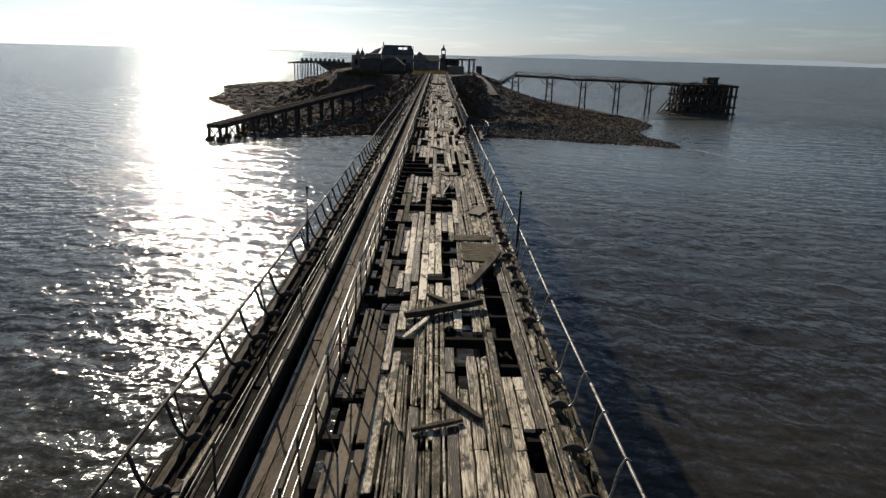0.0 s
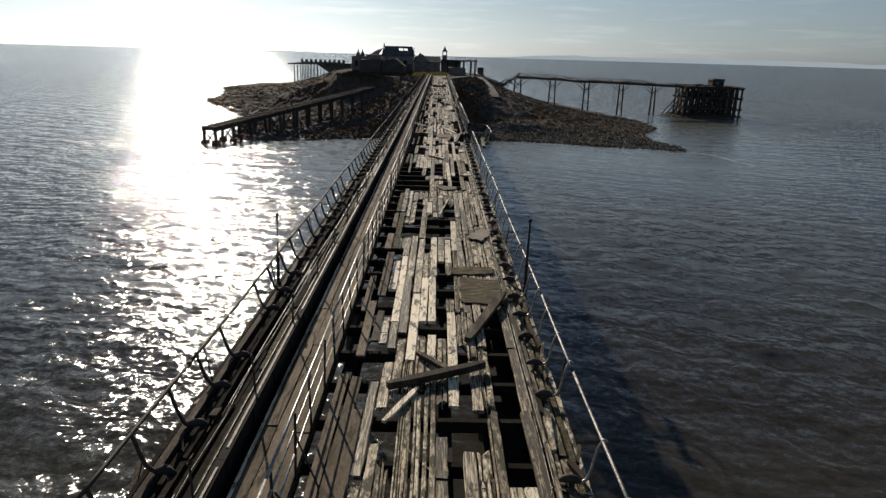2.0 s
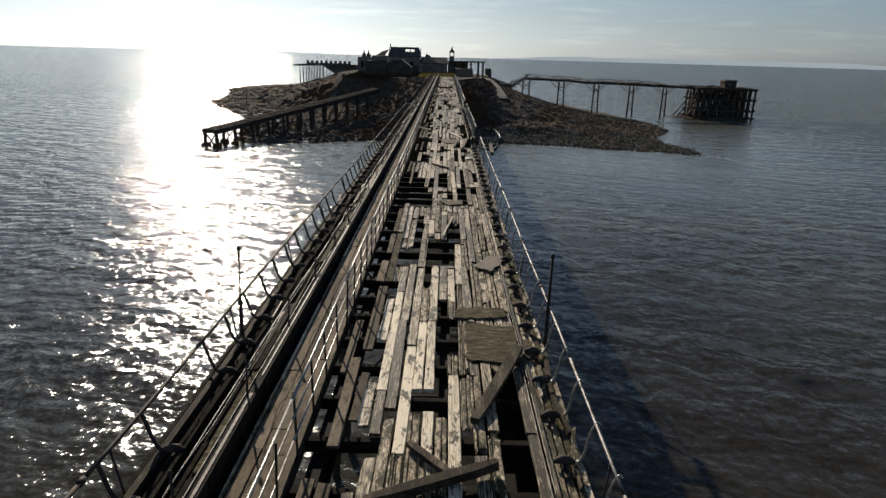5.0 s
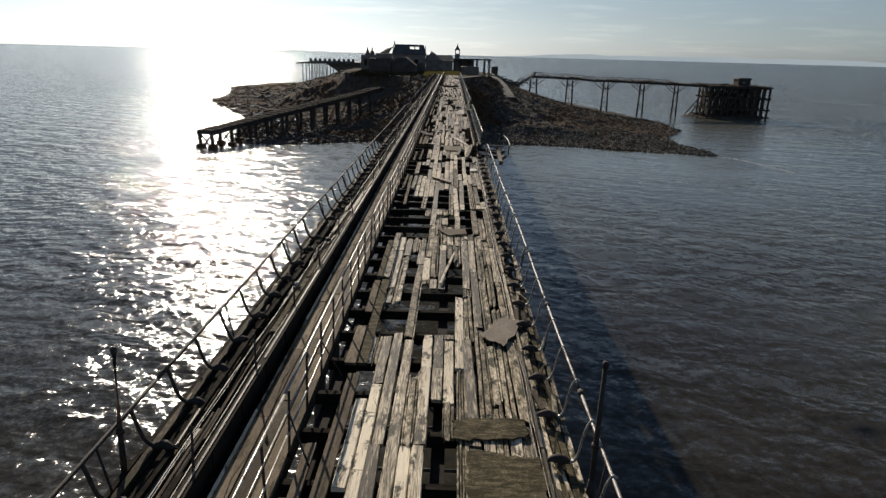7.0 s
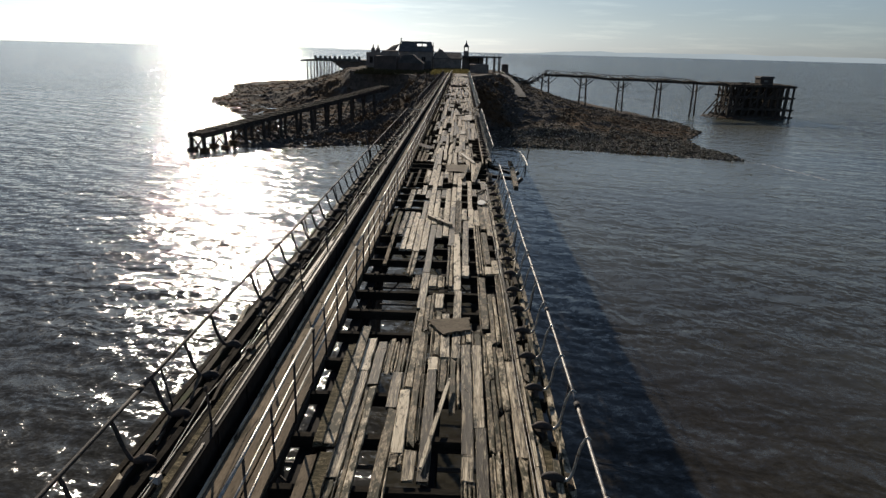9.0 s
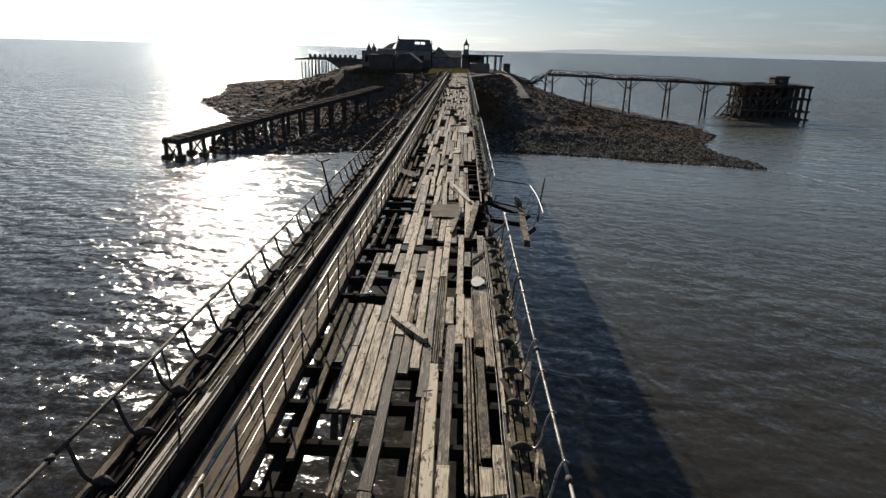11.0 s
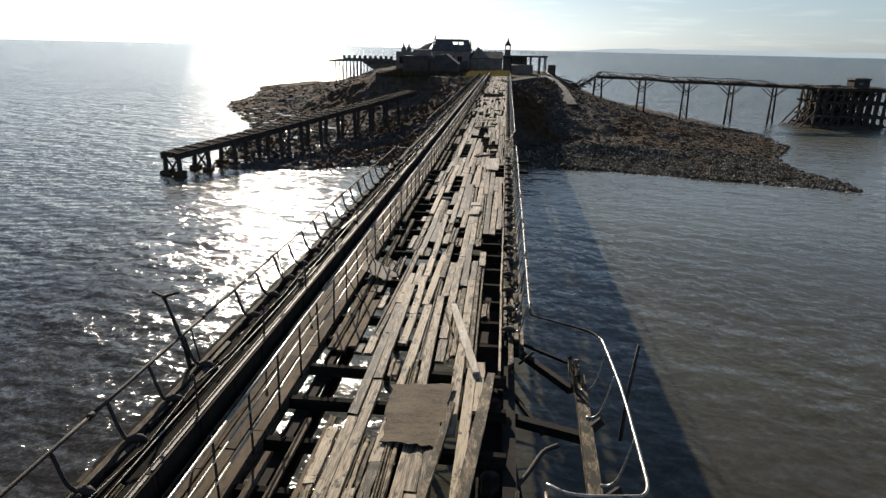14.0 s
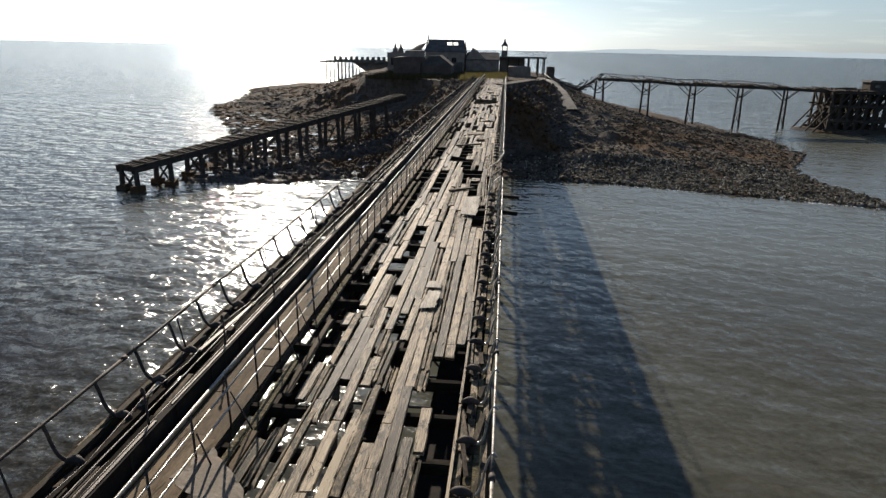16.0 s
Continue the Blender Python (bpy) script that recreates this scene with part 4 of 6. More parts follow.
# ---- old lifeboat slipway on trestles ----
def slipway():
    root = thing("slipway", "long derelict timber slipway on cross-braced trestles", "slipway")
    foot, top = Vector((-39.3, 119.4, -7.9)), Vector((-16.4, 174.0, -3.1))
    way = (top - foot).normalized()
    side = Vector((way.y, -way.x, 0)).normalized()
    half = 1.2
    for s in (-1, -0.33, 0.33, 1):
        bar_part("runner", foot + side * s * half, top + side * s * half, 0.26, 0.32, jetty_wood, root)
    for s in (-1, 1):
        bar_part("side_girder", foot + side * s * half * 1.06 + Vector((0, 0, -0.3)), top + side * s * half * 1.06 + Vector((0, 0, -0.3)), 0.1, 0.7, jetty_wood, root)
    rng = random.Random(31)
    n = 96
    length = (top - foot).length
    for i in range(n):
        u = (i + 0.5) / n
        if u < 0.86 and i % 3 != 0:
            continue
        p = foot.lerp(top, u) + Vector((0, 0, 0.26))
        bar_part("deck_board", p - side * half * 1.03, p + side * half * 1.03, length / n * rng.uniform(0.35, 0.6), 0.09,
                 jetty_wood, root)
    for i in range(12):
        u = 0.01 + i * 0.0795
        p = foot.lerp(top, u)
        legs = []
        for s in (-1, 1):
            q = p + side * s * half
            g = max(float(land_height(q.x, q.y)), SEA - 1.2) - 0.3
            bar_part("leg", (q.x + side.x * s * 0.2, q.y + side.y * s * 0.2, g), (q.x, q.y, q.z - 0.2), 0.42, 0.42, jetty_wood, root)
            legs.append((q, g))
            if i < 4:
                bm = bmesh.new()
                box(bm, (q.x - 0.6, q.y - 0.6, SEA - 1.2), (q.x + 0.6, q.y + 0.6, SEA + 0.6), 0.15)
                part("footing", bm, rock, root, "square weedy concrete footing")
        (qa, ga), (qb, gb) = legs
        bar_part("cap_beam", qa + Vector((0, 0, -0.35)), qb + Vector((0, 0, -0.35)), 0.35, 0.35, jetty_wood, root)
        lo = max(ga, gb) + 0.9
        if qa.z - lo > 0.9 and i < 3:
            bar_part("brace", (qa.x, qa.y, lo), (qb.x, qb.y, qb.z - 0.5), 0.14, 0.2, jetty_wood, root)
            bar_part("brace", (qb.x, qb.y, lo), (qa.x, qa.y, qa.z - 0.5), 0.14, 0.2, jetty_wood, root)
        if i < 11 and i > 1 and i % 4 == 0:
            nx = foot.lerp(top, u + 0.0795)
            for s in (-1, 1):
                q, r = p + side * s * half, nx + side * s * half
                bar_part("strut", (q.x, q.y, max(float(land_height(q.x, q.y)), SEA) + 0.5), (r.x, r.y, r.z - 0.5), 0.14, 0.2, jetty_wood, root)


slipway()


# ---- ruined jetty with a timber head ----
def jetty_z(x):
    return -0.25 - 0.028 * (x - 24) + 0.42 * noise.noise((x * 0.13, 3.0, 0)) - (1.5 * ((24 - x) / 8) ** 1.5 if x < 24 else 0)


def jetty():
    root = thing("jetty", "ruined dark timber jetty on slim braced iron trestles", "jetty")
    rng = random.Random(41)
    y0, y1 = 205.2, 208.6
    for y in (y0, y1):
        for k in range(12):
            xa, xb = 24 + k * 4.2, 24 + (k + 1) * 4.2
            bar_part("girder", (xa, y, jetty_z(xa) - 0.35), (xb, y, jetty_z(xb) - 0.35), 0.3, 0.55, jetty_wood, root)
        pts = [(24 + k * 1.4, y, jetty_z(24 + k * 1.4) + 0.75 + 0.3 * noise.noise((k * 0.6, y, 3))) for k in range(29)]
        tube_part("handrail", pts, 0.05, iron, root, sides=5)
        for k in range(20):
            x = 24 + k * 2.05
            tube_part("rail_post", [(x, y, jetty_z(x) - .1), (x + rng.uniform(-.2, .2), y + rng.uniform(-.2, .2), jetty_z(x) + 0.85)], 0.05, iron, root, sides=5)
    for k in range(150):
        x = 23.5 + k * 0.335
        if rng.random() < 0.3:
            continue
        z = jetty_z(x) + rng.uniform(-0.18, 0.36)
        bar_part("deck_board", (x, y0 - rng.uniform(0.1, 0.6), z), (x + rng.uniform(-.2, .2), y1 + rng.uniform(0.1, 0.6), z + rng.uniform(-.2, .2)),
                 0.26, 0.2, jetty_wood, root)
    for x in (24.3, 34.7, 45.0, 55.4, 65.2):
        for y, dx in ((y0, -1.0), (y1, 1.0)):
            z = jetty_z(x) - 0.5
            g = max(float(land_height(x, y)), SEA - 1.0) - 0.6
            tube_part("leg", [(x + dx * 1.25, y, g), (x + dx, y, z)], 0.22, iron, root)
            for s in (-1, 1):
                tube_part("brace", [(x + dx, y, z - 2.4), (x + dx + s * 3.0, y, z + 0.1)], 0.1, iron, root, sides=5)
        z = jetty_z(x) - 0.7
        g = max(float(land_height(x, y0)), SEA)
        for zz in (z - 2.6, z - 5.2):
            if zz > g + 0.5:
                tube_part("tie", [(x - 1.1, y0, zz), (x + 1.1, y1, zz)], 0.09, iron, root, sides=5)
        for zz in (z - 5.2,):
            if zz - 2.6 > g - 0.5:
                tube_part("tie", [(x - 1.1, y0, zz), (x + 1.1, y1, zz - 2.6)], 0.07, iron, root, sides=5)
                tube_part("tie", [(x - 1.1, y0, zz - 2.6), (x + 1.1, y1, zz)], 0.07, iron, root, sides=5)
    # fallen span between the rock and the first trestle
    for k in range(46):
        x = rng.uniform(14.5, 25.5)
        z = (-1.4 - 0.35 * (x - 15.5) if x < 19.5 else -2.8 + 0.48 * (x - 19.5)) + rng.uniform(-0.5, 0.5)
        a = rng.uniform(-0.7, 0.2) if x < 19 else rng.uniform(-0.2, 0.9)
        l = rng.uniform(1.2, 3.8)
        y = rng.uniform(y0 - 1, y1)
        bar_part("fallen_beam", (x - l / 2 * math.cos(a), y, z - l / 2 * math.sin(a)), (x + l / 2 * math.cos(a), y + rng.uniform(-1, 1), z + l / 2 * math.sin(a)),
                 rng.uniform(0.1, 0.26), rng.uniform(0.1, 0.3), jetty_wood, root)


def jetty_head():
    root = thing("timber_platform", "massive dark timber jetty head of crossed baulks", "platform")
    rng = random.Random(43)
    x0, x1, y0, y1 = 73.4, 90.0, 202.5, 213.0
    top = -1.75
    nx = 10
    for j, y in enumerate((y0, y0 + 3.5, y0 + 7, y1)):
        for i in range(nx):
            x = x0 + (x1 - x0) * i / (nx - 1) + j * 0.22
            lean = 0.0
            bar_part("upright", (x - 0.25, y, SEA - 1.5), (x, y, top), 0.42, 0.42, jetty_wood, root)
        for z in (top - 0.2, top - 3.1, top - 6.2, SEA + 0.6):
            bar_part("waling", (x0 - 0.4 + (0.0 if z > -8 else -0.6), y - 0.25, z), (x1 + 0.5, y - 0.25, z), 0.35, 0.42, jetty_wood, root)
        for i in range(4):
            x = x0 - 1.4 + i * 3.1
            bar_part("raker", (x - 2.2, y - 0.5, SEA - 0.4 + i * 0.15), (x + 4.6, y - 0.4, top - 0.6), 0.26, 0.28, jetty_wood, root)
    for i in range(nx):
        x = x0 + (x1 - x0) * i / (nx - 1)
        for z in (top - 0.5, top - 3.4, top - 6.5):
            bar_part("cross_beam", (x, y0 - 0.3, z), (x + 0.7, y1 + 0.3, z), 0.34, 0.38, jetty_wood, root)
        if i < 7:
            bar_part("brace", (x, y0, SEA + 0.5), (x + 0.6, y1, top - 0.5), 0.3, 0.32, jetty_wood, root)
            bar_part("brace", (x + 0.6, y1, SEA + 0.5), (x, y0, top - 0.5), 0.3, 0.32, jetty_wood, root)
    for k in range(46):
        x = x0 - 0.3 + (x1 - x0 + 0.6) * k / 46
        if rng.random() < 0.15:
            continue
        z = top + 0.1 + rng.uniform(-0.04, 0.1)
        bar_part("deck_board", (x, y0 - rng.uniform(0.2, 0.7), z), (x + rng.uniform(-.1, .1), y1 + 0.4, z + rng.uniform(-.1, .1)), 0.36, 0.12, jetty_wood, root)
    for k in range(14):
        x = rng.uniform(x0, x1 - 9)
        bar_part("loose_beam", (x, rng.uniform(y0, y1), top + 0.3), (x + rng.uniform(0.8, 2), rng.uniform(y0, y1), top + rng.uniform(0.2, 0.6)), 0.2, 0.2, jetty_wood, root)
    hut = thing("hut", "small dark timber hut with a shallow roof on the platform", "hut")
    bm = bmesh.new()
    box(bm, (81.6, 204.5, top + 0.16), (85.0, 208, 0.2))
    part("body", bm, jetty_wood, hut)
    bm = bmesh.new()
    prof = [(81.2, 0.2), (85.4, 0.2), (84.9, 0.62), (81.7, 0.62)]
    f0 = [bm.verts.new((x, 204.2, z)) for x, z in prof]
    f1 = [bm.verts.new((x, 208.3, z)) for x, z in prof]
    bm.faces.new(f0)
    bm.faces.new(f1[::-1])
    for k in range(4):
        bm.faces.new((f0[k], f0[(k + 1) % 4], f1[(k + 1) % 4], f1[k]))
    part("roof", bm, slate, hut)
    bm = bmesh.new()
    box(bm, (82.6, 204.4, top + 0.9), (83.6, 204.49, top + 1.4))
    part("window", bm, concrete, hut, "small pale window")


jetty()
jetty_head()
# rock platform under the jetty head
bm = bmesh.new()
bmesh.ops.create_icosphere(bm, subdivisions=4, radius=1)
for v in bm.verts:
    k = 1 + 0.35 * noise.noise(v.co * 2.3)
    v.co = Vector((80 + v.co.x * 11 * k, 208 + v.co.y * 8 * k, SEA - 0.15 + v.co.z * 0.75 * k))
tagged(part("reef", bm, rock), "low weedy rock reef under the jetty head", "rock", kind="structure")


# ---- pier: substructure ----
Y_START, Y_END = -5.0, 184.0


def pier_frame():
    root = thing("pier_frame", "dark iron girders and timber joists under the pier deck", "pier", kind="structure")
    rng = random.Random(51)
    for x, deep in ((-2.72, 1.25), (-0.85, 0.9), (1.0, 0.9), (2.68, 1.25)):
        for k in range(9):
            ya, yb = Y_START + k * 21.0, Y_START + (k + 1) * 21.0
            bm = bmesh.new()
            bar(bm, (x, ya, -0.34), (x, yb, -0.34), 0.2, 0.12)
            bar(bm, (x, ya, -deep), (x, yb, -deep), 0.2, 0.12)
            n = 16
            for i in range(n):
                a, b = ya + (yb - ya) * i / n, ya + (yb - ya) * (i + 1) / n
                bar(bm, (x, a, -0.38), (x, b, -deep + 0.04), 0.07, 0.1)
                bar(bm, (x, a, -deep + 0.04), (x, b, -0.38), 0.07, 0.1)
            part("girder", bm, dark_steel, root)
    # near-black plates added below the right-hand boards, backing the gaps there
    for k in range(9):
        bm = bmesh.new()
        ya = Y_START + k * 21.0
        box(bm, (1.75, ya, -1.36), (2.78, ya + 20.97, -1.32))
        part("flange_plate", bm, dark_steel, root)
    y = Y_START + 0.4
    k = 0
    while y < Y_END:
        side = 2.86 if not 47.3 < y < 52.6 else 2.62
        bm = bmesh.new()
        bar(bm, (-3.08, y + rng.uniform(-.05, .05), -0.18), (side, y + rng.uniform(-.05, .05), -0.18), 0.12, 0.2)
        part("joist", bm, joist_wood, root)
        y += 1.22
    for k in range(9):
        yc = 9.0 + k * 21.0
        if yc > 172:
            break
        base = min(SEA - 1.5, -12) if yc < 130 else float(land_height(0, yc)) - 0.5
        legs = []
        for x, lean in ((-2.4, -0.7), (2.4, 0.7)):
            for dy in (-1.2, 1.2):
                tube_part("column", [(x + lean, yc + dy * 1.2, base), (x, yc + dy, -1.0)], 0.16, iron, root)
        for z in (-3.5, -7.0):
            f = -z / 12
            tube_part("tie", [(-2.4 - 0.7 * f, yc - 1.2, z), (2.4 + 0.7 * f, yc - 1.2, z)], 0.06, iron, root, sides=5)
            tube_part("tie", [(-2.4 - 0.7 * f, yc + 1.2, z), (2.4 + 0.7 * f, yc + 1.2, z)], 0.06, iron, root, sides=5)
        for a, b in ((-1.2, -7.0), (-7.0, -1.2)):
            tube_part("tie", [(-2.6, yc - 1.2, a), (2.6, yc - 1.2, b)], 0.045, iron, root, sides=5)


pier_frame()


# ---- pier: plank deck ----
COL0, COLW, NCOL = -0.36, 0.2, 14
# gaps in the planking: left, right, near, far
HOLES_A = [(0.98, 1.17, 10.3, 12.8), (1.31, 1.47, 11.6, 15.1), (1.84, 2.24, 10.7, 17.2), (-0.40, -0.10, 13.9, 15.2), (0.03, 0.29, 11.2, 12.8),
           (0.82, 1.14, 11.9, 12.8), (1.33, 1.51, 12.2, 15.2), (0.36, 0.53, 17.3, 18.7), (0.80, 1.06, 16.5, 20.4), (0.40, 1.06, 15.7, 16.4),
           (-0.40, -0.21, 13.6, 14.4), (-0.40, -0.18, 16.6, 18.4), (-0.20, 0.07, 14.4, 15.0), (0.84, 1.06, 18.2, 20.7), (1.04, 1.22, 17.8, 19.6),
           (0.44, 0.66, 21.7, 26.3), (0.66, 0.99, 23.3, 26.0), (1.13, 1.35, 25.4, 27.8), (-0.28, 0.07, 23.2, 24.8), (2.05, 2.22, 18.7, 19.1)]
HOLES_B = [(-0.36, -0.20, 20.7, 22.0), (-0.02, 0.21, 23.3, 25.8), (0.44, 0.79, 23.3, 25.9), (1.03, 1.22, 23.3, 25.3), (1.05, 1.30, 25.5, 28.5),
           (-0.40, 0.38, 30.4, 33.4), (0.09, 0.31, 26.0, 28.9), (-0.40, -0.25, 23.7, 25.0), (-0.40, 0.24, 31.7, 34.2), (-0.28, 0.0, 34.3, 36.5),
           (0.24, 0.44, 34.3, 36.5), (1.06, 1.22, 31.8, 33.6), (0.64, 1.03, 34.9, 36.8), (0.84, 0.97, 36.8, 38.0), (1.44, 1.83, 31.0, 34.3),
           (2.20, 2.42, 35.7, 38.0), (1.62, 1.82, 36.8, 39.1), (2.04, 2.24, 33.3, 34.5), (0.64, 1.05, 45.1, 46.5), (1.45, 1.66, 41.6, 46.1)]
HOLES_C = [(1.85, 2.03, 41.6, 43.9), (1.85, 2.22, 45.2, 46.6), (0.68, 0.84, 41.8, 43.4), (-0.33, -0.03, 41.0, 43.9), (-0.13, 0.26, 42.8, 43.3),
           (-0.40, -0.16, 44.9, 46.4), (0.35, 0.63, 51.8, 52.5), (1.40, 1.70, 51.3, 51.9), (2.24, 2.46, 47.0, 61.5), (1.97, 2.16, 49.0, 50.1),
           (-0.40, 0.08, 49.4, 51.8), (0.44, 0.70, 49.3, 51.0), (-0.40, -0.2, 55.1, 56.5)]
HOLES_D = [(-0.40, 0.28, 32.0, 34.3), (-0.40, 0.05, 34.6, 36.0), (0.58, 0.98, 34.3, 36.6), (0.66, 1.02, 33.0, 33.5), (0.74, 0.98, 36.8, 37.8), (1.60, 1.80, 34.5, 39.1),
           (2.04, 2.26, 7.9, 9.0), (-0.07, 0.13, 12.0, 12.7), (1.32, 1.66, 11.5, 12.7),
           (0.3, 0.9, 84, 85.6), (1.2, 1.9, 92, 93.2), (0.6, 1.0, 98, 101), (1.5, 2.1, 104, 105.2), (0.1, 0.5, 110, 113), (1.2, 1.6, 118, 121),
           (0.4, 1.8, 126, 127.2), (0.8, 1.3, 138, 142), (1.5, 2.0, 79.5, 81.5), (0.0, 0.4, 76, 79), (0.9, 1.3, 87, 90)]
HOLES_F = [(-0.3, 1.5, 121.8, 128.4), (1.5, 2.0, 123.0, 130.0), (0.0, 0.4, 99.5, 103.0), (0.05, 0.44, 78.8, 81.3), (1.0, 1.36, 81.1, 84.8), (1.74, 1.98, 75.4, 78.8), (-0.36, -0.1, 64.9, 66.5), (2.14, 2.36, 70.7, 74.0), (0.58, 0.88, 87.5, 94.0)]
HOLES_G = [(-0.8, 0.14, 49.6, 50.75), (-0.8, 0.10, 50.85, 52.0), (-0.45, -0.18, 47.3, 49.3), (-0.45, -0.2, 46.3, 47.3), (-0.46, 0.06, 45.8, 46.4), (-0.05, 0.2, 45.0, 45.9),
           (0.5, 0.8, 44.9, 45.8), (0.56, 1.3, 45.75, 46.3), (0.56, 0.78, 46.3, 47.6), (0.38, 0.64, 49.2, 51.1), (1.3, 1.66, 50.95, 51.8), (2.04, 2.26, 51.9, 54.2),
           (1.64, 1.9, 47.0, 49.4), (2.02, 2.26, 47.5, 49.5), (-0.34, -0.1, 52.4, 54.3), (-0.45, -0.18, 60.4, 62.2), (-0.35, -0.1, 62.9, 64.9), (-0.38, -0.1, 58.2, 59.0)]
HOLES_H = [(-0.05, 0.22, 56.8, 58.3), (0.2, 0.4, 57.7, 58.3), (0.2, 0.42, 59.1, 59.8), (0.12, 0.46, 65.6, 67.0), (0.26, 0.64, 67.0, 70.6), (0.48, 0.74, 64.0, 64.8),
           (0.8, 1.05, 61.6, 63.0), (1.05, 1.28, 60.4, 61.6), (1.05, 1.28, 57.9, 59.5), (0.68, 0.92, 58.8, 59.6), (1.62, 1.86, 58.1, 59.6), (2.04, 2.46, 54.9, 59.4), (1.88, 2.3, 59.0, 60.9)]
hole_rng = random.Random(17)
HOLES_E = []
for k in range(26):   # ragged gaps in the far stretch, crowding on the seaward boards
    hx, hy = hole_rng.uniform(-0.3, 2.3), 95 + 70 * (k + hole_rng.random()) / 26
    HOLES_E.append((hx, hx + hole_rng.choice((0.2, 0.2, 0.4, 0.6, 0.9)), hy, hy + hole_rng.uniform(0.3, 2.2)))
HOLES = HOLES_A + HOLES_B + HOLES_C + HOLES_D + HOLES_E + HOLES_F + HOLES_G + HOLES_H


def plank_mesh(length, rotten, seed):
    """One weathered board lying along y from 0 to length: bevelled top edges and broken ends; a rotten one has split into strips."""
    rng = random.Random(seed)
    bm = bmesh.new()
    strips = [(-0.097, 0.097)]
    if rotten:
        n = rng.choice((1, 1, 2, 3))
        cuts = sorted(rng.uniform(-0.08, 0.08) for _ in range(n))
        edges = [-0.097] + cuts + [0.097]
        crack = rng.choice((0.0012, 0.002, 0.003, 0.006))
        strips = [(a + (crack if i else 0), b - (crack if i < n else 0)) for i, (a, b) in enumerate(zip(edges, edges[1:])) if b - a > 0.012 + 2 * crack and (b - a > 0.05 or rng.random() < 0.93)]
    for a, b in strips:
        s0 = rng.uniform(0, 0.2) ** 1.6 * min(length, 2.6) if rotten else rng.uniform(0, 0.01)
        s1 = length - (rng.uniform(0, 0.2) ** 1.6 * min(length, 2.6) if rotten else rng.uniform(0, 0.01))
        drop = rng.choice((0, 0.002, 0.004, 0.007, 0.02)) if rotten else 0
        c = min(0.012, (b - a) * 0.25)
        prof = [(a, -0.065), (b, -0.065), (b, -c), (b - c, 0.0), (a + c, 0.0), (a, -c)]
        rings = []
        for u in (0, 0.12, 0.34, 0.58, 0.8, 0.93, 1):
            warp = rng.uniform(-0.006, 0.006) * (2.5 if rotten else 1)
            nib = rng.choice((0, 0, 0.004, 0.012)) * (2 if rotten else 1)
            nic = rng.choice((0, 0, 0.004, 0.012)) * (2 if rotten else 1)
            end = 0.1 if rotten else 0.02
            rings.append([bm.verts.new((x + (nib if x < (a + b) / 2 else -nic) * ((b - a) / 0.18) + (rng.uniform(-.003, .003) if rotten else 0), s0 + (s1 - s0) * u + (rng.uniform(-end, end) if u in (0, 1) else 0),
                                        z + warp - drop)) for x, z in prof])
        for r0, r1 in zip(rings, rings[1:]):
            for k in range(6):
                bm.faces.new((r0[k], r0[(k + 1) % 6], r1[(k + 1) % 6], r1[k]))
        bm.faces.new(rings[0][::-1])
        bm.faces.new(rings[-1])
    bmesh.ops.recalc_face_normals(bm, faces=bm.faces)
    me = bpy.data.meshes.new("plank")
    bm.to_mesh(me)
    bm.free()
    me.materials.append(rotten_wood if rotten else plank_wood)
    return me


SOUND = {L: [plank_mesh(L, False, 100 + i + int(L * 10)) for i in range(4)] for L in (0.5, 1.0, 1.8, 2.6, 3.6, 4.8)}
ROTTEN = {L: [plank_mesh(L, True, 200 + i + int(L * 10)) for i in range(9)] for L in (0.5, 1.0, 1.8, 2.6, 3.6, 4.8)}


def deck_pieces(y0, y1, seed):
    """(column centre, start, length, rotten) for each board between y0 and y1."""
    rng = random.Random(seed)
    ends = y0, y1
    for c in range(NCOL):
        xc = COL0 + COLW * (c + 0.5)
        y0, y1 = [e if e in (Y_START, Y_END) else e + 0.61 * (c * 7 % 9) for e in ends]
        y = y0
        first = rng.choice((0.61, 1.22, 1.83, 2.44, 3.05, 3.66))
        while y < y1 - 0.15:
            ln = first if first else rng.choice((2.44, 3.66, 3.66, 4.88, 4.88) if y < 38 else (3.66, 4.88, 4.88, 6.1))
            first = 0
            e = min(y + ln, y1)
            spans = [(y, e)]
            for a, b, n, f in HOLES:
                if min(xc + 0.1, b) - max(xc - 0.1, a) > 0.10:
                    spans = [q for s, t in spans for q in ((s, min(t, n)), (max(s, f), t)) if q[1] - q[0] > 0.02]
            lost = 0.0
            if c < 3 and y < 60:
                lost = 0.05
            elif c < 3:
                lost = 0.06
            elif y > 74:
                lost = 0.05
            elif y < 8:
                lost = 0.05
            for s, t in spans:
                if t - s < 0.22:
                    continue
                if rng.random() < lost:
                    continue
                yield xc, s, t - s, rng.random() < (0.3 if y > 74 else 0.26 if y > 40 else 0.2 if c > 6 and y < 10 else 0.62 if 19 < y < 34 and c > 8 else 0.5 if c in (3, 4, 8, 12) else 0.36)
            y = e


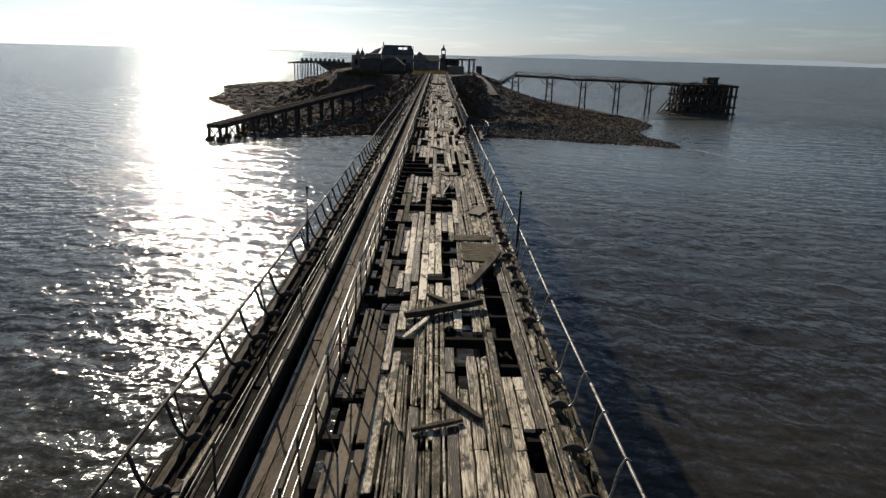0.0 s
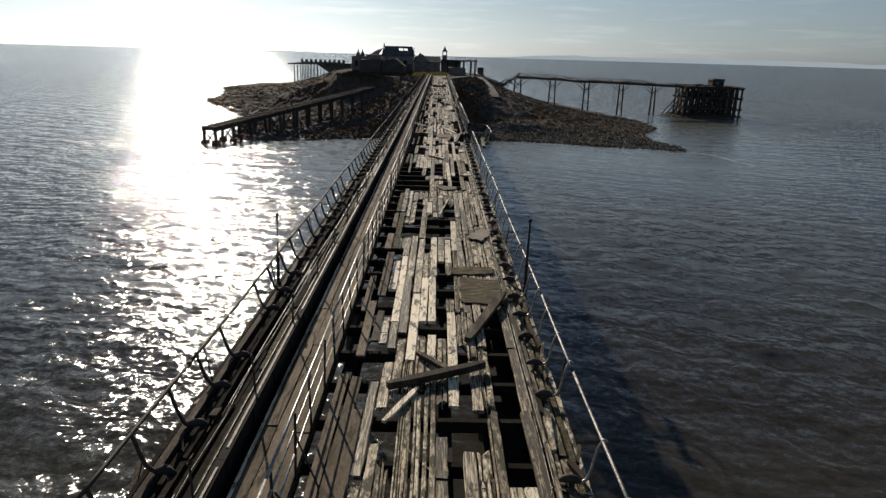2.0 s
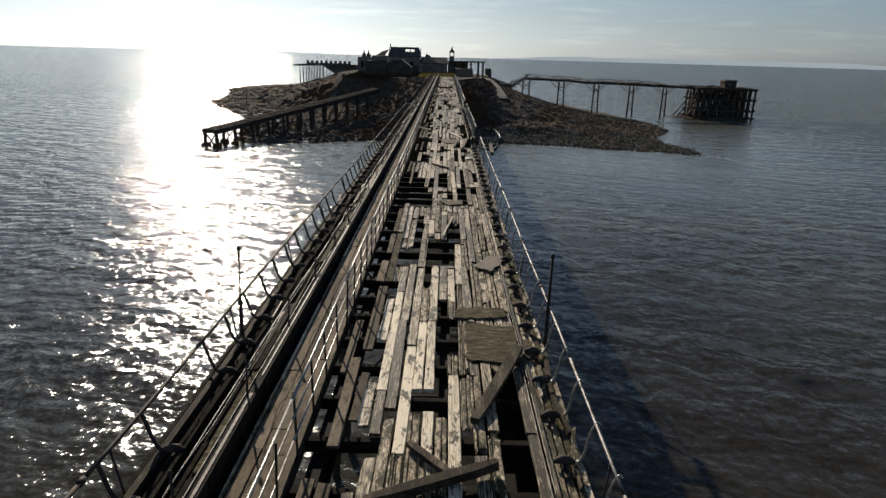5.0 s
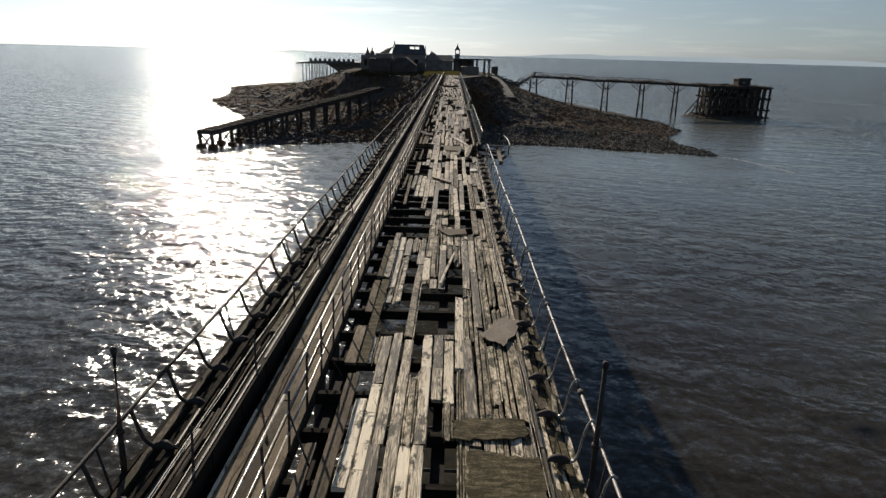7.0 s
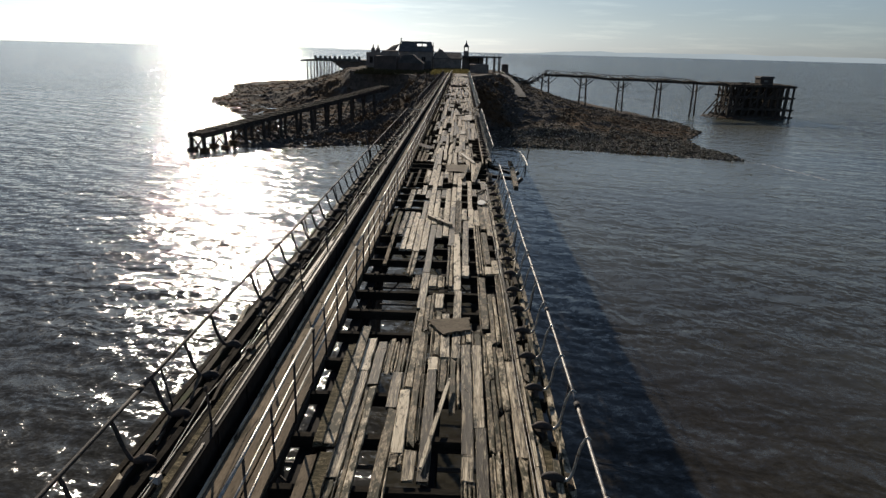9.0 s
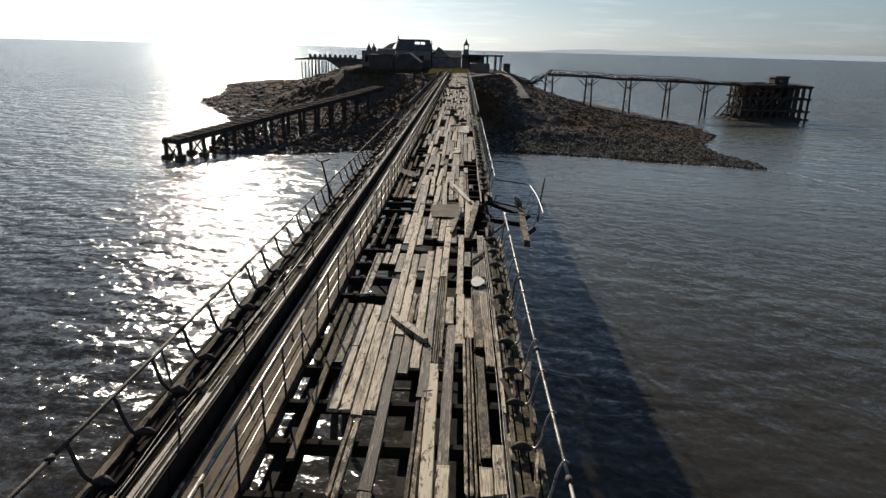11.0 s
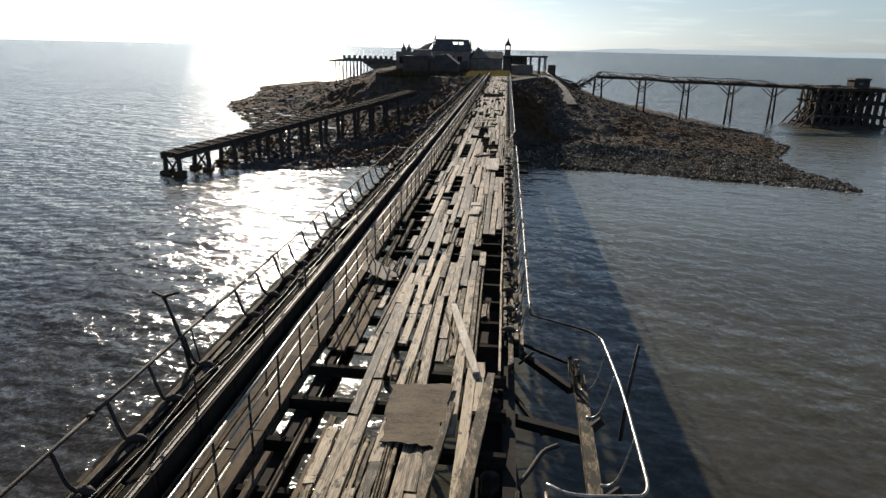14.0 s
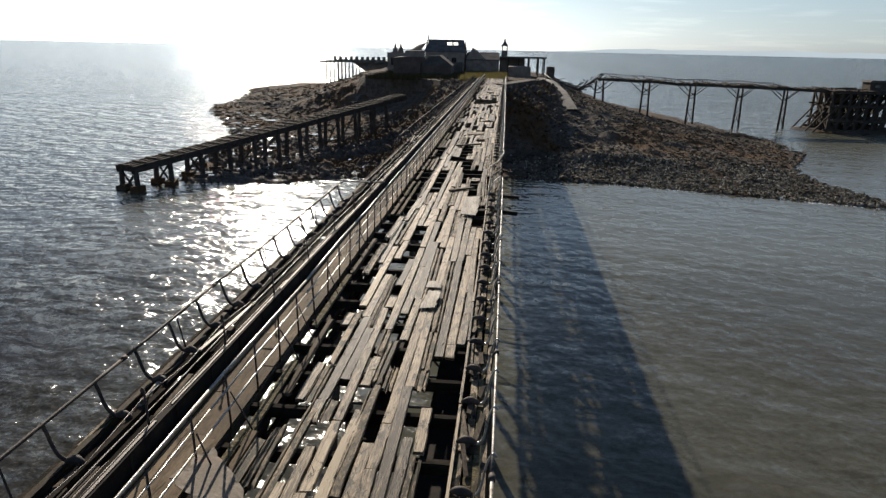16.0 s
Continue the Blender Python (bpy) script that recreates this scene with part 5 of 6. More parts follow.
def deck_section(y0, y1, seed, single):
    root = thing("deck", "weathered grey-brown plank deck with gaps and rotten boards", "deck", kind="structure")
    rng = random.Random(seed + 7)
    verts, faces = [], []
    for xc, s, ln, rotten in deck_pieces(y0, y1, seed):
        pool = ROTTEN if rotten else SOUND
        nominal = min(pool, key=lambda q: abs(q - ln))
        me = rng.choice(pool[nominal])
        m = (Matrix.Translation((xc + rng.uniform(-.008, .008), s, rng.uniform(-0.018, 0.006)))
             @ Euler((rng.uniform(-.004, .004), rng.uniform(-.03, .03), rng.gauss(0, .006 if s < 45 else .010))).to_matrix().to_4x4()
             @ Matrix.Diagonal((rng.uniform(0.90, 1.01) if s < 30 else (rng.uniform(0.92, 1.02) if s < 62 else rng.uniform(0.97, 1.04)), (ln - (0.012 if s < 60 else 0.004)) / nominal, 1, 1)))
        if single:
            ob = new("plank", me)
            ob.parent = root
            ob.matrix_local = m
        else:
            k = len(verts)
            verts += [tuple(m @ v.co) for v in me.vertices]
            faces += [[i + k for i in p.vertices] for p in me.polygons]
    if not single:
        me = bpy.data.meshes.new("planks")
        me.from_pydata(verts, [], faces)
        tagged(link_mesh("planks", me, plank_wood, root), kind="stuff")


# ---- pier: raised footway, girder and edge ledges on its sides ----
def footway():
    root = thing("footway", "raised footway of pale smooth boards beside the plank deck", "walkway", kind="structure")
    rng = random.Random(61)
    for c, (xa, xb) in enumerate(((-1.79, -1.60), (-1.585, -1.33), (-1.315, -1.08))):
        y = Y_START - c * 0.7
        while y < Y_END:
            ln = 2.44 if rng.random() < 0.7 else 3.05
            bm = bmesh.new()
            z = 0.0 + rng.uniform(-.01, .01)
            box(bm, (xa + rng.uniform(0, .01), y + 0.008, -0.05), (xb, min(y + ln, Y_END) - 0.006, z), 0.003, rng)
            part("board", bm, pale_board, root)
            y += ln
    y = Y_START
    while y < Y_END:
        bar_part("edge_strip", (-1.815 + rng.uniform(-.006, .006), y, 0.015), (-1.815 + rng.uniform(-.006, .006), min(y + 3.6, Y_END) - 0.02, 0.015), 0.032, 0.05, plank_wood, root)
        y += 3.6
    for x in (-1.70, -1.12):
        for k in range(9):
            bar_part("bearer", (x, Y_START + k * 21, -0.15), (x, min(Y_END, Y_START + k * 21 + 20.98), -0.15), 0.12, 0.19, beam_wood, root)
    y = 26.8
    while y < Y_END:
        ln = rng.uniform(2.5, 4.5)
        near = y < 36
        for x, w, share in ((-0.62, 0.14, 0.6), (-0.46, 0.18, 0.85)) if near else ((-0.85, 0.14, 0.7), (-0.66, 0.13, 0.55), (-0.48, 0.18, 0.6)):
            open_here = 29.0 < y < 36.5 or 44.0 < y < 53.0 or 56.0 < y < 65.0
            if rng.random() < share and not (open_here and x > -0.8):
                bar_part("side_plank", (x + rng.uniform(-.03, .03), y, -0.05), (x + rng.uniform(-.03, .03), y + ln * rng.uniform(0.7, 0.98), -0.05), w * rng.uniform(0.8, 1.05), 0.06,
                         rng.choice((plank_wood, rotten_wood)) if x > -0.5 else rng.choice((mouldered, beam_wood, pale_board)), root, jag=0.05)
        y += ln
    for x, ya, yb, w in ((-0.65, 22.0, 23.7, 0.2), (-0.44, 22.0, 26.6, 0.19), (-0.80, 9.9, 13.9, 0.17), (-0.61, 10.2, 13.8, 0.18),
                         (-0.41, 8.6, 12.7, 0.18), (-0.62, 14.7, 17.6, 0.18), (-0.42, 15.4, 17.0, 0.15), (-0.80, 17.0, 19.4, 0.15), (-0.5, 18.0, 21.6, 0.2),
                         (-0.42, 4.4, 8.4, 0.18), (-0.62, 3.0, 9.7, 0.18), (-0.80, 4.0, 8.3, 0.16), (-0.62, 24.5, 26.5, 0.15), (-0.44, -4.6, 4.3, 0.18),
                         (-0.63, -4.6, 2.8, 0.18), (-0.80, -3.0, 3.8, 0.16), (-0.54, 45.9, 49.6, 0.09), (-0.16, 46.5, 49.7, 0.11), (-0.62, 52.1, 55.3, 0.16), (-0.82, 52.2, 55.4, 0.16), (-0.44, 52.3, 54.8, 0.15), (-0.76, 57.6, 60.4, 0.14),
                         (-0.56, 59.2, 62.5, 0.12), (-0.6, 35.2, 38.4, 0.1)):
        bar_part("side_plank", (x, ya, -0.06), (x + rng.uniform(-.04, .04), yb, -0.05), w, 0.055, rng.choice((mouldered, pale_board, pale_board)), root, jag=0.03)


def upstand():
    root = thing("upstand_girder", "dark iron upstand girder with a pale worn capping", "girder", kind="structure")
    rng = random.Random(62)
    y = Y_START
    while y < Y_END:
        ln = 5.25
        b = min(y + ln, Y_END)
        bm = bmesh.new()
        box(bm, (-2.02, y, -0.75), (-1.98, b - 0.01, 0.27))
        box(bm, (-2.08, y, 0.27), (-1.96, b - 0.01, 0.292))
        part("web", bm, dark_steel, root)
        bm = bmesh.new()
        box(bm, (-2.035, y + rng.uniform(0, .3), 0.294), (-2.0, b - rng.uniform(0, .5), 0.308), 0.006, rng)
        part("capping", bm, worn_iron, root)
        for s in range(4):
            bm = bmesh.new()
            box(bm, (-1.979, y + s * 1.3 + .1, -0.45), (-1.965, y + s * 1.3 + .16, 0.26))
            part("stiffener", bm, dark_steel, root)
        bm = bmesh.new()
        box(bm, (-1.97, y, -0.62), (-1.80, b - 0.01, -0.6))
        part("trough_plate", bm, dark_steel, root)
        y = b
    # short stanchions with a slack wire
    pts = []
    y = 1.5
    while y < 150:
        lean = rng.uniform(-.05, .05)
        tube_part("stanchion", [(-2.08, y, 0.0), (-2.1 + lean, y + rng.uniform(-.05, .05), 0.82)], [0.022, 0.016], iron, root, sides=6)
        tube_part("knob", [(-2.1 + lean, y, 0.80), (-2.1 + lean, y, 0.85), (-2.1 + lean, y, 0.89)], [0.02, 0.034, 0.012], iron, root, sides=6)
        pts += [(-2.1 + lean, y, 0.72), (-2.12, y + 1.4, 0.6)]
        y += 2.8
    tube_part("wire", pts, 0.007, galvanised, root, sides=4)


def trench():
    root = thing("cable_run", "slack cables and pipes lying in the open trench", "cable", kind="structure")
    rng = random.Random(63)
    for x, z, r in ((-2.22, 0.08, 0.022), (-2.32, 0.03, 0.03), (-2.45, 0.12, 0.014), (-2.16, 0.2, 0.012)):
        pts = [(x + 0.05 * noise.noise((k * 0.4, x, 0)), Y_START + k * 2.0, z + 0.05 * noise.noise((k * 0.5, x, 9))) for k in range(95)]
        tube_part("cable", pts, r, galvanised if r < 0.02 else dark_steel, root, sides=5)
    y = Y_START
    while y < Y_END:
        ln = rng.uniform(0.8, 2.6)
        if rng.random() < 0.5:
            x = -2.35 + rng.uniform(-.12, .12)
            bar_part("old_board", (x, y, -0.06), (x + rng.uniform(-.08, .08), y + ln, -0.06 + rng.uniform(0, .05)), rng.uniform(.06, .14), 0.05, beam_wood, root)
        y += ln


def trench_timbers():
    """Weathered longitudinal timbers between the edge and the upstand, broken in places."""
    root = thing("trench_timbers", "split weathered timbers along the open trench", "timber", kind="structure")
    rng = random.Random(67)
    for x, w, z in ((-2.17, 0.1, 0.12), (-2.29, 0.11, 0.06), (-2.41, 0.09, 0.03), (-2.66, 0.08, -0.05)):
        y = Y_START
        while y < Y_END:
            ln = rng.uniform(1.6, 4.6)
            gone = 57.2 < y + ln / 2 < 60.6 or 52.5 < y + ln / 2 < 54.5
            if not gone and rng.random() < (0.9 if x > -2.5 else 0.6):
                bar_part("trench_timber", (x + rng.uniform(-.02, .02), y, z + rng.uniform(-.03, .02)), (x + rng.uniform(-.03, .03), min(y + ln, Y_END) - 0.03, z + rng.uniform(-.03, .03)),
                         w * rng.uniform(0.7, 1.05), 0.08, rng.choice((mouldered, beam_wood, joist_wood, joist_wood, joist_wood, joist_wood)), root, jag=0.08)
            y += ln


def trench_clutter():
    root = thing("trench_litter", "fallen laths, pipes and scraps lying along the trench", "debris", kind="structure")
    rng = random.Random(66)
    for k in range(120):
        y = Y_START + 1.1 * k + rng.uniform(-.9, .9)
        x, z = rng.uniform(-2.75, -2.12), rng.uniform(-0.05, 0.16)
        ln, w = rng.uniform(0.7, 3.6), rng.uniform(0.025, 0.09)
        bar_part("lath", (x, y, z), (x + rng.gauss(0, .07), y + ln, z + rng.gauss(0, .05)), w, rng.uniform(.02, .06),
                 rng.choice((rotten_wood, beam_wood, beam_wood, joist_wood, joist_wood, joist_wood, joist_wood, worn_iron)), root, jag=0.05)
    for k in range(26):
        y = 4 + 3.6 * k + rng.uniform(-1, 1)
        x = rng.uniform(-2.7, -2.1)
        bm = bmesh.new()
        box(bm, (x, y, 0.12), (x + rng.uniform(.06, .14), y + rng.uniform(.1, .25), 0.2), 0.02, rng)
        part("scrap", bm, white_board if k % 6 == 0 else beam_wood, root)
    for x, z in ((-2.12, 0.16), (-2.62, 0.10)):
        y = Y_START
        while y < 150:
            bar_part("batten", (x + rng.uniform(-.02, .02), y, z), (x + rng.uniform(-.03, .03), y + 3.9, z + rng.uniform(-.04, .04)), 0.09, 0.07, joist_wood, root, jag=0.05)
            y += 4.0


trench_clutter()
trench_timbers()


def ledge(side):
    """The edge timbers outside the deck, on which the handrail brackets stand."""
    root = thing("edge_ledge", "mossy rotting edge timbers of the pier", "timber", kind="structure")
    rng = random.Random(64 + side)
    rows = ((2.56, 0.11, 0.0, rotten_wood), (2.69, 0.12, -0.03, mouldered), (2.82, 0.1, -0.06, mouldered), (2.93, 0.09, -0.1, rotten_wood))
    if side < 0:
        rows = ((2.78, 0.1, 0.0, joist_wood), (2.92, 0.12, 0.05, beam_wood), (3.03, 0.08, 0.03, joist_wood))
    for x, w, z, mat in rows:
        y = Y_START
        while y < Y_END:
            ln = rng.uniform(1.1, 4.2) if side > 0 and y < 90 else rng.uniform(3.0, 6.5)
            b = min(y + ln, Y_END)
            broken = side > 0 and 47.2 < (y + b) / 2 < 52.6
            if not broken and rng.random() > (0.05 if side > 0 else 0.1):
                bar_part("edge_board", (side * (x + rng.uniform(-.01, .01)), y, z - 0.06 + rng.uniform(-.02, .02)),
                         (side * (x + rng.uniform(-.02, .02)), b - 0.02, z - 0.06 + rng.uniform(-.02, .02)), w * rng.uniform(0.75, 1.05), 0.14 if x < 2.8 else 0.2, rng.choice((mat, mat, rotten_wood)) if side > 0 else mat, root, jag=0.14)
            y = b
    y = Y_START
    while y < 110:
        y += rng.uniform(0.25, 0.8) if side > 0 else rng.uniform(0.5, 1.5)
        if side > 0 and 46.8 < y < 53.0:
            continue
        x = rng.uniform(2.5, 2.9) if side > 0 else -rng.uniform(2.7, 3.08)
        ln = rng.uniform(0.25, 1.1)
        bar_part("broken_piece", (x, y, rng.uniform(0.0, 0.05)), (x + rng.uniform(-.14, .14), y + ln, rng.uniform(0.0, 0.14)), rng.uniform(.03, .09), rng.uniform(.03, .08),
                 rng.choice((rotten_wood, beam_wood, beam_wood)), root, jag=0.05)
    if side > 0:
        for xc, zc in ((2.44, 0.05), (2.40, 0.02)):
            pts = [(xc + 0.03 * noise.noise((k * 0.7, xc, 4)), Y_START + k * 1.2, zc + 0.03 * noise.noise((k * 0.6, xc, 1))) for k in range(44)]
            tube_part("wire", pts, 0.007, galvanised, root, sides=4)
        y = Y_START
        while y < Y_END:
            ln = rng.uniform(2.2, 4.4)
            if not 47.3 < y + ln / 2 < 52.6:
                bar_part("kerb_strip", (2.475 + rng.uniform(-.015, .015), y, 0.03), (2.475 + rng.uniform(-.02, .02), y + ln - 0.03, 0.03 + rng.uniform(-.02, .02)), 0.045, 0.1,
                         plank_wood, root)
            y += ln


footway()
upstand()
trench()
ledge(1)
ledge(-1)


# ---- pier: handrails ----
def bracket_mesh(seed):
    """A cast-iron scroll bracket from the edge timber out and up to the rail (for the right side)."""
    rng = random.Random(seed)
    bm = bmesh.new()
    wob = rng.uniform(-.03, .03)
    if seed < 5:   # the seaward ones are lower and reach further out
        neck = curve_points([(2.74, 0, 0.17), (2.83, wob, 0.125), (2.92, wob, 0.15), (2.99, 0, 0.25), (3.05, 0, 0.41), (3.09, 0, 0.56), (3.14, 0, 0.69), (3.16, 0, 0.71)], 4)
    else:
        neck = curve_points([(2.66, 0, 0.13), (2.76, wob, 0.085), (2.86, wob, 0.11), (2.915, 0, 0.24), (2.945, 0, 0.42), (2.985, 0, 0.60), (3.05, 0, 0.725), (3.10, 0, 0.69)], 4)
    tube(bm, neck, [(0.033 if seed >= 5 else 0.042) - 0.014 * min(1, i / 12) for i in range(len(neck))], 7)
    bm.faces.ensure_lookup_table()
    for f in bm.faces:
        f.material_index = 1
    body = curve_points([(2.50, 0, 0.10), (2.57, 0, 0.13), (2.65, wob, 0.14), (2.74, wob, 0.115), (2.80, wob, 0.09)], 3)
    if seed < 5:
        body = [p + Vector((0.1, 0, 0.02)) for p in body]
    tube(bm, body, [0.016 + (0.047 if seed >= 5 else 0.05) * math.sin(math.pi * (i + 0.7) / (len(body) + 0.8)) for i in range(len(body))], 8)
    bar(bm, (2.66, 0.02, -0.35), (2.68, 0, 0.10), 0.09, 0.06)
    bmesh.ops.recalc_face_normals(bm, faces=bm.faces)
    me = bpy.data.meshes.new("bracket")
    bm.to_mesh(me)
    bm.free()
    for f in me.polygons:
        f.use_smooth = True
    me.materials.append(iron)
    # right-hand necks get the sunlit colour, left-hand ones stay dark
    me.materials.append(lit_pale_iron if seed >= 5 else iron)
    return me


BRACKETS = [bracket_mesh(s) for s in range(10)]


def rail_x(y, side):
    return (3.05 if side > 0 else 3.13) + 0.03 * noise.noise((y * 0.12, 0, 0))


def rail_z(y, side):
    return (0.70 if side > 0 else 0.71) + 0.035 * noise.noise((y * 0.15, side * 4.0, 2))


def handrail(side, runs, skips):
    root = thing("handrail", "rusting tubular handrail on curved cast-iron brackets" if side < 0 else "pale worn tubular handrail on curved cast-iron brackets", "handrail", kind="structure")
    rng = random.Random(70 + side)
    for a, b in runs:
        y = a
        while y < b - 0.1:
            e = min(y + 3.54, b)
            n = 5
            pts = [(side * rail_x(y + (e - y) * i / n, side), y + (e - y) * i / n, rail_z(y + (e - y) * i / n, side)) for i in range(n + 1)]
            tube_part("rail", pts, 0.023 if side > 0 else 0.028, galvanised if side > 0 else iron, root, sides=8)
            if rng.random() < 0.7:
                tube_part("coupling", [(pts[-1][0], e - 0.07, pts[-1][2]), (pts[-1][0], e + 0.05, pts[-1][2])], 0.043, iron, root, sides=8)
            y = e
    y = Y_START + 0.35
    k = 0
    while y < 182:
        k += 1
        if any(a < y < b for a, b in runs) and not any(a < y < b for a, b in skips):
            if rng.random() < 0.95:
                ob = new("bracket", rng.choice(BRACKETS[5:] if side > 0 else BRACKETS[:5]))
                ob.parent = root
                ob.matrix_local = Matrix.Translation((0, y, 0)) @ Matrix.Diagonal((side, 1, rail_z(y, side) / 0.7, 1)) @ pose(0, 0, 0, 0, 0, rng.uniform(-0.6, 0.6))
            if k % 4 == 0:
                tube_part("strut", [(side * 2.93, y + 0.3, -0.35), (side * (rail_x(y, side) - 0.01), y + 0.28, rail_z(y, side))], 0.016, iron, root, sides=5)
        y += 1.18
    return root


handrail(1, [(Y_START, 47.2), (52.7, 76.2), (84.0, 183.0)], [])
handrail(-1, [(Y_START, 74.2), (87.6, 183.0)], [])


def bent_rails():
    """Lengths of rail that have come away near the shore."""
    root = thing("bent_rail", "bent loose lengths of rail hanging at the pier's edge", "rail")
    tube_part("tube", curve_points([(3.02, 84.0, 0.7), (3.06, 82.9, 0.66), (2.75, 82.3, 0.3), (2.4, 82.0, 0.1)], 4), 0.03, galvanised, root)
    tube_part("tube", curve_points([(2.95, 76.2, 0.7), (2.7, 75.9, 0.55), (2.5, 75.5, 0.1)], 4), 0.028, galvanised, root)
    tube_part("tube", [(-3.13, 74.2, 0.71), (-2.5, 74.9, 0.55), (-1.7, 75.3, 0.5)], 0.03, galvanised, root)
    tube_part("tube", [(-3.11, 87.6, 0.71), (-3.06, 87.3, 0.3), (-2.9, 87.0, -0.1)], 0.028, iron, root)
    bar_part("outrigger", (2.7, 75.2, -0.5), (3.7, 75.4, -0.62), 0.12, 0.16, dark_steel, root)
    bar_part("outrigger", (2.7, 77.6, -0.4), (3.8, 77.9, -0.5), 0.1, 0.14, dark_steel, root)


bent_rails()


def middle_fence():
    root = thing("middle_fence", "galvanised tube fence with slim iron posts along the footway", "fence", kind="structure")
    rng = random.Random(81)
    for z, r in ((0.96, 0.023), (0.66, 0.015), (0.33, 0.018)):
        y = Y_START
        while y < 182:
            e = min(y + 4.8, 182)
            pts = [(-1.06 + 0.02 * noise.noise((q * .3, z, 0)), q, z + 0.025 * noise.noise((q * .25, z, 5))) for q in (y, y + (e - y) / 3, y + (e - y) * 2 / 3, e)]
            tube_part("rail", pts, r, lit_pale_iron, root, sides=7)
            y = e
    y = Y_START + 0.5
    while y < 182:
        lean = rng.uniform(-.04, .04)
        tube_part("post", [(-1.06, y, -0.06), (-1.06 + lean, y + rng.uniform(-.04, .04), 0.97)], 0.019, iron, root, sides=6)
        if rng.random() < 0.3:
            tube_part("stay", [(-1.04, y + 0.02, 0.6), (-0.72, y + rng.uniform(-.3, .3), -0.03)], 0.014, iron, root, sides=5)
        y += 1.18
    # wire netting in the shoreward stretch
    bm = bmesh.new()
    y = 66.0
    while y < 150:
        bar(bm, (-1.075, y, 0.33), (-1.075, y, 0.95), 0.005)
        y += 0.2
    for z in (0.35, 0.46, 0.67, 0.78):
        bar(bm, (-1.075, 66, z), (-1.075, 150, z), 0.005)
    tagged(part("netting", bm, iron, root), kind="stuff")


middle_fence()


def tall_post(at, height, lean_x, lean_y, label, crossbar=False):
    root = thing("lamp_post_stub", label, "post", "post stubs along the handrails", at=at)
    tip = Vector((lean_x, lean_y, height))
    tube_part("shaft", [(0, 0, -0.5), tip * 0.35, tip * 0.96], [0.045, 0.036, 0.027], iron, root, sides=9)
    if crossbar:
        tube_part("crossbar", [tip * 0.97 + Vector((-0.22, 0.05, 0.08)), tip * 0.98, tip * 0.99 + Vector((0.3, -0.04, 0.1))], 0.026, iron, root)
    tube_part("collar", [tip * 0.34, tip * 0.37], 0.055, iron, root, sides=9)
    tube_part("cap", [tip * 0.95, tip * 0.98, tip], [0.034, 0.045, 0.03], iron, root, sides=9)
    tube_part("base", [(0, 0, -0.35), (0, 0, -0.02), tip * 0.08], [0.065, 0.06, 0.045], iron, root, sides=9)


tall_post((-3.08, 18.5, 0.0), 1.78, 0.02, 0.1, "rusty iron lamp post stub on the handrail line")
tall_post((3.0, 18.5, 0.0), 1.82, 0.03, 0.0, "rusty iron lamp post stub on the handrail line")
tall_post((-3.02, 50.9, 0.0), 1.55, -0.25, -0.35, "leaning rusty lamp post stub with a broken crossbar", True)


